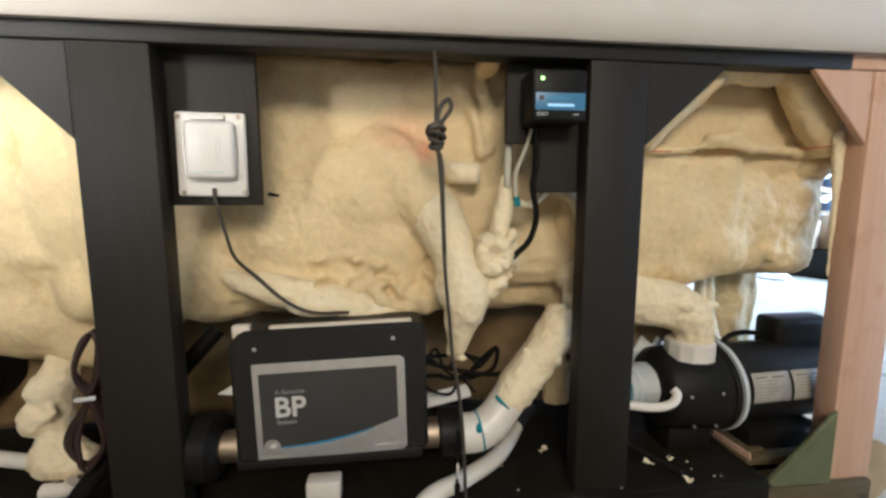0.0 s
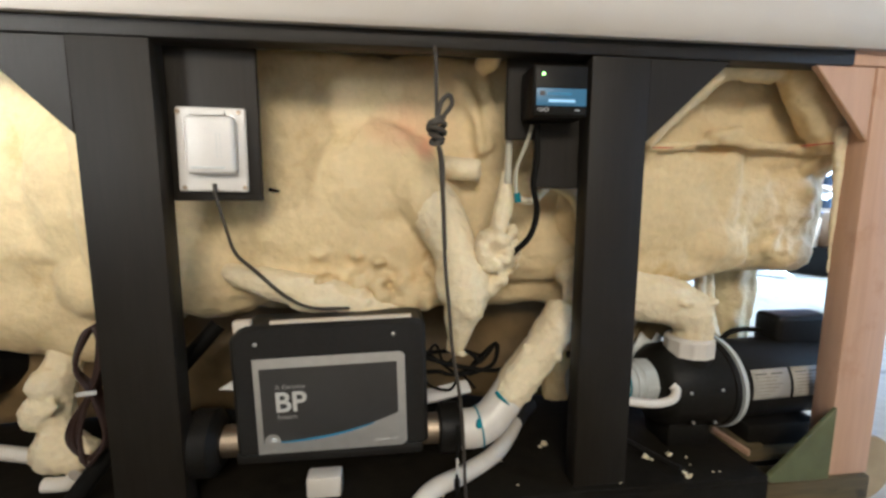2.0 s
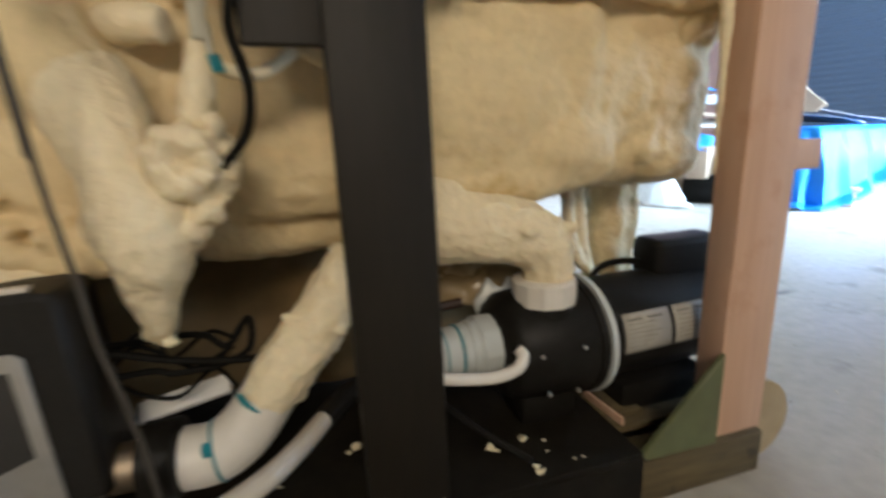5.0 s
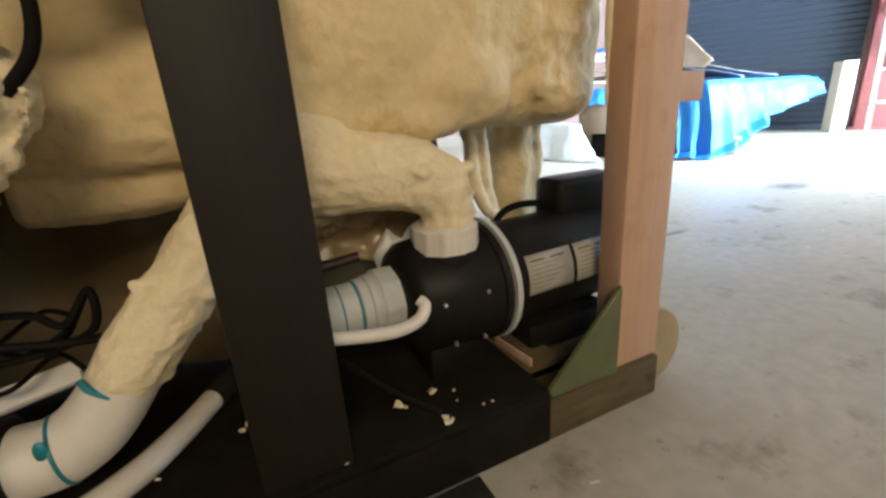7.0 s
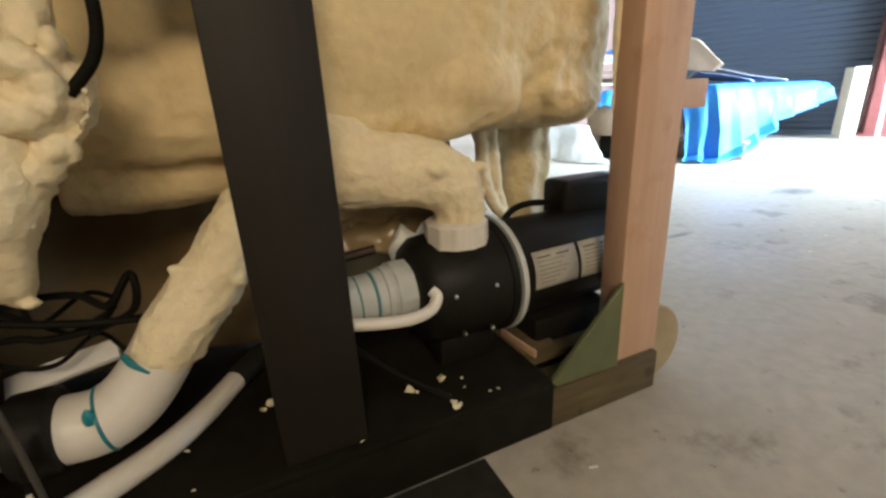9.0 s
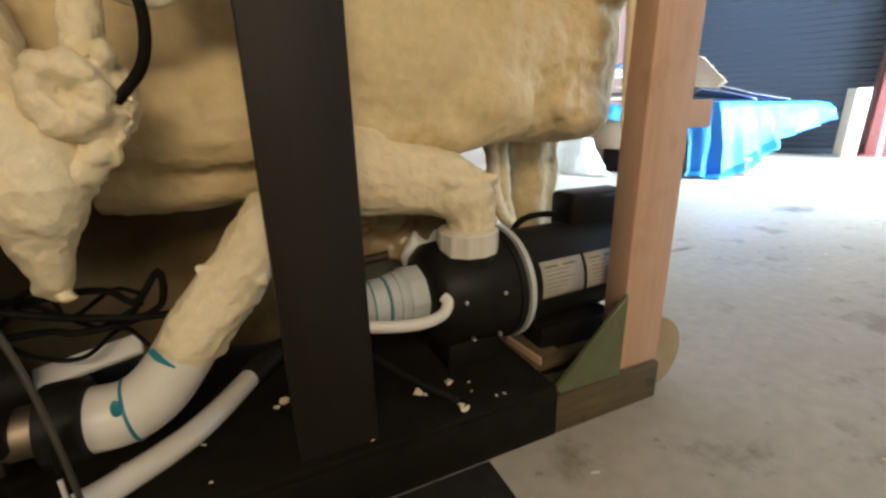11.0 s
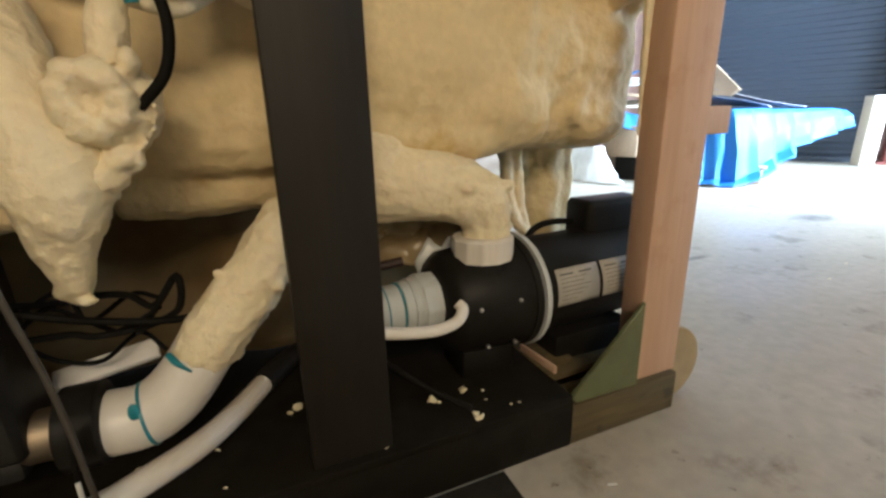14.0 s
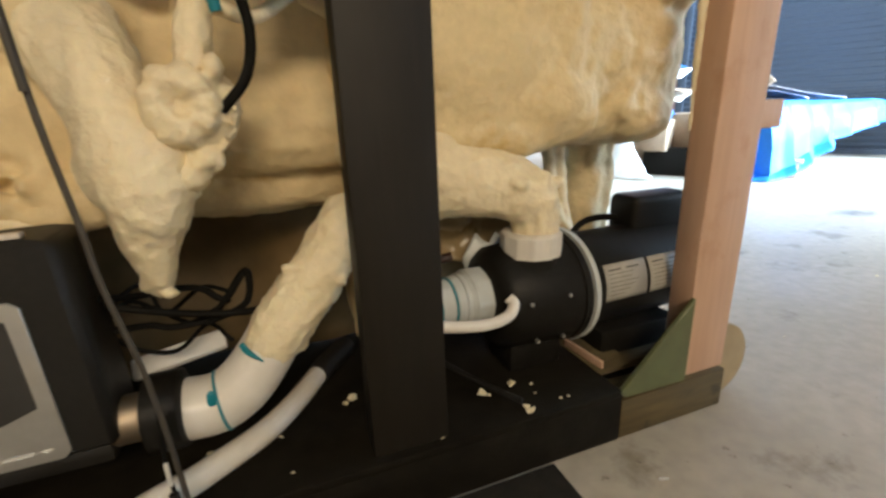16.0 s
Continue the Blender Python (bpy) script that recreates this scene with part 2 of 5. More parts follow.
def box(lo, hi, bevel=0.002, seg=2, bm=None, turn=None):
    b = bmesh.new()
    bmesh.ops.create_cube(b, size=1)
    lo, hi = Vector(lo), Vector(hi)
    mid = (lo + hi) / 2
    bmesh.ops.scale(b, vec=hi - lo, verts=b.verts)
    if bevel:
        bmesh.ops.bevel(b, geom=list(b.edges), offset=bevel, segments=seg, affect="EDGES", profile=0.5)
    if turn is not None:
        bmesh.ops.transform(b, matrix=turn, verts=b.verts)
    bmesh.ops.translate(b, vec=mid, verts=b.verts)
    return merge(bm, b)


def merge(bm, b):
    if bm is None:
        return b
    me = bpy.data.meshes.new("tmp")
    b.to_mesh(me)
    b.free()
    bm.from_mesh(me)
    bpy.data.meshes.remove(me)
    return bm


def prism(outline, y0, y1, bevel=0.0015, bm=None):
    """A plate with an outline in x, z, from y0 to y1."""
    b = bmesh.new()
    vs = [b.verts.new((x, y0, z)) for x, z in outline]
    f = b.faces.new(vs)
    r = bmesh.ops.extrude_face_region(b, geom=[f])
    bmesh.ops.translate(b, vec=(0, y1 - y0, 0), verts=[v for v in r["geom"] if isinstance(v, bmesh.types.BMVert)])
    if bevel:
        bmesh.ops.bevel(b, geom=list(b.edges), offset=bevel, segments=1, affect="EDGES")
    return merge(bm, b)


def spline(pts, n=8):
    p = [Vector(q) for q in pts]
    p = [p[0] * 2 - p[1]] + p + [p[-1] * 2 - p[-2]]
    out = []
    for i in range(1, len(p) - 2):
        for k in range(n):
            t = k / n
            a, b, c, d = p[i - 1:i + 3]
            out.append(0.5 * ((2 * b) + (c - a) * t + (2 * a - 5 * b + 4 * c - d) * t * t + (3 * b - a - 3 * c + d) * t ** 3))
    out.append(p[-2])
    return out


def tube(pts, r, seg=10, n=8, bm=None, smooth=True, cap=True):
    """A round tube along points; r is one radius or one for each point."""
    path = spline(pts, n) if smooth else [Vector(q) for q in pts]
    rad = [r] * len(path) if not isinstance(r, (list, tuple)) else [float(v) for v in np.interp(np.linspace(0, len(r) - 1, len(path)), range(len(r)), r)]
    b = bmesh.new()
    side = None
    rings = []
    for i, q in enumerate(path):
        d = (path[min(i + 1, len(path) - 1)] - path[max(i - 1, 0)]).normalized()
        if side is None:
            side = d.orthogonal().normalized()
        side = (side - d * side.dot(d)).normalized()
        up = d.cross(side)
        rings.append([b.verts.new(q + rad[i] * (math.cos(a) * side + math.sin(a) * up)) for a in (2 * math.pi * k / seg for k in range(seg))])
    for a, c in zip(rings, rings[1:]):
        for k in range(seg):
            b.faces.new((a[k], a[(k + 1) % seg], c[(k + 1) % seg], c[k]))
    if cap:
        b.faces.new(rings[0])
        b.faces.new(rings[-1])
    return merge(bm, b)


def lathe(profile, m, seg=40, bm=None):
    """A turned body: profile rows (along, radius) about the x axis of m."""
    b = bmesh.new()
    rings = [[b.verts.new((a, r * math.cos(w), r * math.sin(w))) for w in (2 * math.pi * k / seg for k in range(seg))] for a, r in profile]
    for p, q in zip(rings, rings[1:]):
        for k in range(seg):
            b.faces.new((p[k], p[(k + 1) % seg], q[(k + 1) % seg], q[k]))
    b.faces.new(rings[0])
    b.faces.new(rings[-1])
    bmesh.ops.recalc_face_normals(b, faces=b.faces)
    bmesh.ops.transform(b, matrix=m, verts=b.verts)
    return merge(bm, b)


def ribbed(profile, above, rib, seg, pitch):
    """A turned nut about the x axis with ribs on the rings wider than above."""
    b = bmesh.new()
    rings = []
    for a, q in profile:
        w = [q + (rib if q > above and k % pitch < 3 else 0) for k in range(seg)]
        rings.append([b.verts.new((a, w[k] * math.cos(2 * math.pi * k / seg), w[k] * math.sin(2 * math.pi * k / seg))) for k in range(seg)])
    for p, q in zip(rings, rings[1:]):
        for k in range(seg):
            b.faces.new((p[k], p[(k + 1) % seg], q[(k + 1) % seg], q[k]))
    b.faces.new(rings[0])
    b.faces.new(rings[-1])
    return b


def ball(c, r, bm=None, sub=3):
    b = bmesh.new()
    bmesh.ops.create_icosphere(b, subdivisions=sub, radius=1)
    bmesh.ops.transform(b, matrix=Matrix.LocRotScale(Vector(c), None, Vector(r if isinstance(r, tuple) else (r, r, r))), verts=b.verts)
    return merge(bm, b)


def writing(text, size, m, mat, parent, name="lettering", bold=0.0):
    cu = bpy.data.curves.new(name, "FONT")
    cu.body, cu.size, cu.extrude, cu.offset = text, size, 0.0003, bold
    tmp = bpy.data.objects.new(name, cu)
    me = bpy.data.meshes.new_from_object(tmp)
    bpy.data.objects.remove(tmp)
    me.transform(m)
    me.materials.append(mat)
    ob = new(name, me)
    ob.parent = parent
    ob.matrix_parent_inverse = parent_world(parent).inverted()
    return ob


UPRIGHT = pose(0, 0, 0, 90, 0, 0)


def crust(ob, voxel, big, fine, relax=5):
    """Melts the lumps of a foam body together and roughens its skin."""
    re = ob.modifiers.new("melt", "REMESH")
    re.mode, re.voxel_size, re.use_smooth_shade = "VOXEL", voxel, True
    sm = ob.modifiers.new("relax", "SMOOTH")
    sm.factor, sm.iterations = 0.5, relax
    for size, strength in ((0.13, big), (0.045, big * 0.45), (0.014, fine)):
        tx = bpy.data.textures.new("lumps", "CLOUDS")
        tx.noise_scale, tx.noise_depth = size, 2
        dp = ob.modifiers.new("lumps", "DISPLACE")
        dp.texture, dp.strength, dp.mid_level, dp.texture_coords = tx, strength, 0.5, "GLOBAL"
    return ob


# ---- the hall ----
def hall():
    b = bmesh.new()
    n = 48
    for i in range(n + 1):
        for j in range(n + 1):
            b.verts.new((-16 + 36 * i / n, -18 + 36 * j / n, 0))
    b.verts.ensure_lookup_table()
    for i in range(n):
        for j in range(n):
            k = i * (n + 1) + j
            b.faces.new((b.verts[k], b.verts[k + n + 1], b.verts[k + n + 2], b.verts[k + 1]))
    solo("floor", b, CONCRETE, "worn grey concrete warehouse floor with stains", "floor", kind="structure", m=ROOM)
    H, T, VS = 4.2, 0.2, -1.75
    wall = box((6.12, -0.62, 0), (6.12 + T, 6.0, H), 0)
    box((6.12, VS, 0), (6.12 + T, -0.62, H), 0, bm=wall)
    solo("wall_east", wall, PINK_WALL, "salmon-painted wall round the roller door", "wall", kind="structure", m=ROOM)
    wall = box((-5, VS - T, 0), (3.2, VS, H), 0)
    box((5.75, VS - T, 0), (6.3, VS, H), 0, bm=wall)
    box((3.2, VS - T, 3.3), (5.75, VS, H), 0, bm=wall)
    solo("wall_south", wall, WALL, "painted block wall with an open gateway", "wall", kind="structure", m=ROOM)
    solo("wall_north", box((-5, 6.0, 0), (6.3, 6.0 + T, H), 0), WALL, "painted block wall", "wall", kind="structure", m=ROOM)
    solo("wall_west", box((-5 - T, VS, 0), (-5, 6.0, H), 0), WALL, "painted block wall", "wall", kind="structure", m=ROOM)
    solo("ceiling", box((-5.2, -3.4, H), (6.4, 6.2, H + 0.15), 0), WALL, "pale warehouse ceiling", "ceiling", kind="structure", m=ROOM)


def roller_door():
    t = thing("door_1", ROOM @ Vector((6.0, 1.4, 0)), "closed blue-grey corrugated steel roller door", "door", kind="structure")
    b = bmesh.new()
    prev = None
    pitch, z = 0.056, 0.0
    while z < 3.4:
        for dz, du in ((0, 0), (0.02, -0.011), (0.036, -0.011), (0.048, 0)):
            cur = (b.verts.new((6.03 + du, -0.52, z + dz)), b.verts.new((6.03 + du, 1.42, z + dz)))
            if prev:
                b.faces.new((prev[0], prev[1], cur[1], cur[0]))
            prev = cur
        z += pitch
    part("curtain", b, DOOR_STEEL, t, "", ROOM)
    part("bottom_bar", box((6.0, -0.52, 0.0), (6.05, 1.42, 0.05), 0.004), DOOR_STEEL, t, "", ROOM)
    part("guide_channel", box((5.99, 1.42, 0.0), (6.11, 1.50, 3.35), 0.004), DOOR_STEEL, t, "", ROOM)
    part("drum_cover", box((5.85, -0.6, 3.35), (6.11, 1.5, 3.8), 0.02), DOOR_STEEL, t, "", ROOM)


def steel_column():
    t = thing("steel_column", ROOM @ Vector((5.98, -0.72, 0)), "red-oxide painted steel column beside the roller door", "column")
    for nm, lo, hi in (("flange", (5.90, -0.80, 0), (5.915, -0.56, 4.2)), ("web", (5.915, -0.685, 0), (6.095, -0.675, 4.2)), ("flange", (6.095, -0.80, 0), (6.11, -0.56, 4.2))):
        part(nm, box(lo, hi, 0.002), RED_STEEL, t, "", ROOM)
    part("base_plate", box((5.87, -0.84, 0.0), (6.115, -0.52, 0.02), 0.002), RED_STEEL, t, "", ROOM)
    part("junction_box", box((5.86, -0.70, 0.95), (5.90, -0.60, 1.03), 0.006), LABEL_WHITE, t, "small pale junction box", ROOM)


def leaning_board():
    b = box((5.745, -0.478, 0.0), (5.855, -0.352, 0.592), 0.004, turn=pose(0, 0, 0, 0, 0, 32))
    solo("timber_post", b, PALE_CARD, "short pale timber post standing on end by the door", "post", m=ROOM)


def ladder():
    t = thing("step_ladder", ROOM @ Vector((5.55, -0.75, 0)), "aluminium step ladder with flat treads", "ladder")
    for dv in (0.0, 0.42):
        part("rail", tube([(5.45, -0.60 - dv, 0.0), (5.62, -0.60 - dv + 0.03, 1.7)], 0.022, seg=4, n=1), ALUMINIUM, t, "", ROOM)
        part("rear_rail", tube([(6.0, -0.78 - dv * 0.3, 0.0), (5.66, -0.60 - dv + 0.03, 1.66)], 0.014, seg=4, n=1), ALUMINIUM, t, "", ROOM)
    for k in range(6):
        z = 0.25 + 0.25 * k
        u = 5.45 + 0.17 * z / 1.7
        part("tread", box((u - 0.03, -1.0, z - 0.012), (u + 0.05, -0.60, z + 0.012), 0.003), ALUMINIUM, t, "", ROOM)


def grid_sheet(rows, mat, name, parent, label="", thick=0.003, wob=0.01):
    """A thin draped sheet through rows of corners, with small folds."""
    b = bmesh.new()
    nr, nc = len(rows), len(rows[0])
    fine = 7 if nc < 10 else 3
    A = np.array(rows, float)
    R, C = (nr - 1) * fine + 1, (nc - 1) * fine + 1
    grid = np.zeros((R, C, 3))
    for i in range(R):
        for j in range(C):
            a, c = min(i / fine, nr - 1 - 1e-6), min(j / fine, nc - 1 - 1e-6)
            i0, j0 = int(a), int(c)
            fa, fc = a - i0, c - j0
            fa, fc = fa * fa * (3 - 2 * fa), fc
            grid[i, j] = (A[i0, j0] * (1 - fa) + A[i0 + 1, j0] * fa) * (1 - fc) + (A[i0, j0 + 1] * (1 - fa) + A[i0 + 1, j0 + 1] * fa) * fc
    vs = []
    for i in range(R):
        for j in range(C):
            p = Vector(grid[i, j])
            w = noise.noise_vector(p * 6) * wob + noise.noise_vector(p * 17) * wob * 0.5
            w.z *= 0.4
            q = p + w
            q.z = max(q.z, 0.004)
            vs.append(b.verts.new(q))
    for i in range(R - 1):
        for j in range(C - 1):
            k = i * C + j
            b.faces.new((vs[k], vs[k + 1], vs[k + C + 1], vs[k + C]))
    ob = part(name, b, mat, parent, label, ROOM)
    so = ob.modifiers.new("thick", "SOLIDIFY")
    so.thickness = thick
    return ob


def covered_stack():
    t = thing("pallet_stack", ROOM @ Vector((4.5, 0.9, 0)), "low pallet stack of boxes on the concrete floor", "pallet")
    for k in range(5):
        part("slat", box((4.0, 0.20 + 0.25 * k, 0.10), (5.2, 0.30 + 0.25 * k, 0.12), 0.002), CARD, t, "", ROOM)
    for k in range(3):
        part("bearer", box((4.02 + 0.54 * k, 0.22, 0.0), (4.12 + 0.54 * k, 1.3, 0.0995), 0.002), CARD, t, "", ROOM)
    part("carton", box((4.35, 0.30, 0.12), (5.1, 0.62, 0.45), 0.006), CARD, t, "brown cardboard carton", ROOM)
    part("carton", box((3.98, 0.66, 0.12), (4.9, 1.3, 0.44), 0.006), CARD, t, "brown cardboard carton", ROOM)
    tp = thing("tarpaulin", ROOM @ Vector((4.5, 0.3, 0)), "bright blue plastic tarpaulin draped over the stack", "tarpaulin")
    top = [(5.25, -0.20, 0.475), (4.9, -0.12, 0.49), (4.5, 0.12, 0.49), (4.1, 0.30, 0.50), (3.86, 0.42, 0.495), (3.86, 0.62, 0.42)]
    back = [(5.25, 0.45, 0.49), (4.9, 0.5, 0.50), (4.5, 0.6, 0.50), (4.2, 0.66, 0.505), (3.98, 0.7, 0.50), (3.9, 0.76, 0.43)]
    hem = [(5.25, -0.24, 0.39), (4.86, -0.15, 0.36), (4.45, 0.06, 0.30), (4.1, 0.22, 0.13), (3.84, 0.36, 0.03), (3.78, 0.56, 0.05)]
    hem2 = [(5.25, -0.25, 0.35), (4.86, -0.15, 0.32), (4.42, 0.04, 0.24), (4.02, 0.18, 0.05), (3.74, 0.36, 0.006), (3.72, 0.56, 0.02)]

    def pleat(row, depth):
        out = []
        for k in range(26):
            t = k * (len(row) - 1) / 25
            i = min(int(t), len(row) - 2)
            p = np.array(row[i]) * (1 - t + i) + np.array(row[i + 1]) * (t - i)
            w = depth * (math.sin(2.3 * k) + 0.6 * math.sin(1.1 * k + 1))
            out.append(tuple(p + np.array((-0.5 * w, -0.85 * w, 0.25 * w))))
        return out
    mid = [tuple((np.array(a) + np.array(c)) / 2 + np.array((-0.015, -0.015, 0))) for a, c in zip(top, hem)]
    grid_sheet([pleat(back, 0.004), pleat(top, 0.006)], TARP, "cover", tp, "", 0.002, 0.012)
    grid_sheet([pleat(top, 0.006), pleat(mid, 0.018), pleat(hem, 0.028), pleat(hem2, 0.034)], TARP, "hanging_flap", tp, "pleated flap hanging off the stack", 0.002, 0.012)
    s = thing("flattened_cartons", ROOM @ Vector((4.5, 0.7, 0.5)), "flattened cardboard sheets heaped on the stack", "cardboard")
    for mat, a in ((GREY_BOARD, [[(4.6, 0.05, 0.51), (4.5, 0.30, 0.56), (4.4, 0.62, 0.66)], [(4.75, 0.2, 0.52), (4.7, 0.42, 0.57), (4.6, 0.72, 0.68)]]),
                   (CARD, [[(4.4, 0.45, 0.64), (4.38, 0.62, 0.82), (4.38, 0.8, 0.9)], [(4.42, 0.50, 0.60), (4.42, 0.70, 0.62), (4.45, 0.9, 0.64)]]),
                   (GREY_BOARD, [[(4.2, 0.25, 0.52), (4.2, 0.42, 0.57), (4.2, 0.6, 0.60)], [(4.5, 0.25, 0.51), (4.5, 0.45, 0.53), (4.5, 0.7, 0.55)]]),
                   (CARD, [[(4.2, 1.0, 0.60), (4.2, 1.25, 0.64), (4.2, 1.6, 0.66)], [(4.5, 1.0, 0.62), (4.5, 1.25, 0.66), (4.5, 1.6, 0.68)]]),
                   (SHEET, [[(4.3, 1.05, 0.70), (4.3, 1.25, 0.71), (4.3, 1.6, 0.72)], [(4.6, 1.05, 0.79), (4.6, 1.25, 0.79), (4.6, 1.6, 0.79)]]),
                   (PALE_CARD, [[(4.1, 1.0, 0.52), (4.1, 1.3, 0.54), (4.1, 1.6, 0.55)], [(4.5, 1.0, 0.60), (4.5, 1.3, 0.60), (4.5, 1.6, 0.60)]])):
        grid_sheet(a, mat, "sheet", s, "", 0.006, 0.012)
    w = thing("plastic_sheeting", ROOM @ Vector((3.6, 1.25, 0)), "crumpled white plastic sheeting on the floor", "sheeting")
    grid_sheet([[(3.75, 1.6, 0.27), (3.7, 1.35, 0.27), (3.68, 1.2, 0.26), (3.66, 1.05, 0.05)], [(3.6, 1.6, 0.02), (3.58, 1.35, 0.01), (3.55, 1.2, 0.01), (3.5, 0.98, 0.01)]], SHEET, "fold", w, "", 0.003, 0.03)
    b = box((3.78, 0.98, 0.18), (3.98, 1.22, 0.40), 0.006)
    solo("small_carton", b, CARD, "scuffed brown carton tucked under the board stack", "carton", m=ROOM)
    f = thing("blue_film", ROOM @ Vector((3.85, 1.1, 0.4)), "crumpled blue plastic film over the small carton", "plastic film")
    grid_sheet([[(3.72, 1.20, 0.37), (3.75, 1.10, 0.40), (3.78, 0.98, 0.36)], [(3.80, 1.22, 0.43), (3.84, 1.10, 0.50), (3.88, 0.98, 0.47)], [(3.92, 1.22, 0.42), (3.96, 1.10, 0.47), (3.98, 0.98, 0.43)]], TARP, "fold", f, "", 0.003, 0.03)
    f = thing("blue_cloth", ROOM @ Vector((4.4, 1.2, 0.8)), "small blue cloth on top of the boards", "cloth")
    grid_sheet([[(4.32, 1.08, 0.80), (4.34, 1.2, 0.83), (4.32, 1.32, 0.80)], [(4.5, 1.08, 0.80), (4.5, 1.2, 0.845), (4.5, 1.32, 0.80)]], TARP, "fold", f, "", 0.004, 0.02)
    solo("dark_crate", box((3.85, 0.72, 0.0), (4.0, 1.15, 0.2), 0.01), BLACK_PLASTIC, "dark plastic crate under the pallet boards", "crate", m=ROOM)


def lamps():
    t = thing("batten_light", BATTEN.translation, "white fluorescent batten lamp hung from the ceiling", "ceiling light")
    part("housing", box((-0.75, -0.27, 0.012), (0.75, 0.27, 0.07), 0.008), WHITE_PLASTIC, t, "", BATTEN)
    for k in (-0.5, 0.5):
        p = BATTEN @ Vector((k, 0, 0.055))
        part("hanger", tube([p, (p.x, p.y, 4.2)], 0.004, seg=6, n=1), STEEL, t)
    # housing and tripod made up for the added lip lamp, out of view
    p = LIP_FILL @ Vector((0, -0.24, 0.04))
    t = thing("lip_fill_lamp", (p.x, p.y, 0), "unseen lamp on a steel tripod, added to brighten the tub's lip", "work lamp")
    part("housing", box((-0.36, -0.25, 0.012), (0.36, 0.25, 0.08), 0.01), BLACK_PLASTIC, t, "", LIP_FILL)
    part("pole", tube([(p.x, p.y, 0.28), p], 0.014, seg=12, n=1), STEEL, t)
    for k in range(3):
        a = radians(40 + 120 * k)
        part("leg", tube([(p.x, p.y, 0.42), (p.x + 0.34 * math.cos(a), p.y + 0.34 * math.sin(a), 0.012)], 0.011, seg=10, n=1), STEEL, t)


hall()
roller_door()
steel_column()
leaning_board()
ladder()
covered_stack()
lamps()


# ---- the tub: shell, frame, base ----
X0, X1, Y0, Y1 = -1.16, 0.885, 0.622, 2.62
TUB = thing("hot_tub", (-0.14, 1.62, 0), "white acrylic hot tub on a black timber frame, skirt removed", "hot tub")


def tub_shell():
    t = TUB
    prof = [(0.022, 0.819), (0.0225, 0.8115), (0.008, 0.8105), (0.000, 0.818), (-0.008, 0.850), (-0.004, 0.885), (0.016, 0.905), (0.06, 0.912), (0.24, 0.905), (0.30, 0.88), (0.36, 0.84), (0.37, 0.80), (0.40, 0.52), (0.6, 0.50)]
    b = bmesh.new()
    rings = []
    for inset, z in prof:
        x0, x1, y0, y1 = X0 + inset, X1 - inset, Y0 + inset, Y1 - inset
        r = max(0.02, 0.07 - inset * 0.2)
        ring = []
        for cx, cy, a0 in ((x1 - r, y0 + r, -90), (x1 - r, y1 - r, 0), (x0 + r, y1 - r, 90), (x0 + r, y0 + r, 180)):
            for k in range(7):
                a = radians(a0 + 15 * k)
                ring.append(b.verts.new((cx + r * math.cos(a), cy + r * math.sin(a), z)))
        rings.append(ring)
    for p, q in zip(rings, rings[1:]):
        for k in range(len(p)):
            b.faces.new((p[k], p[(k + 1) % len(p)], q[(k + 1) % len(p)], q[k]))
    b.faces.new(rings[-1])
    part("lip", b, ACRYLIC, t)


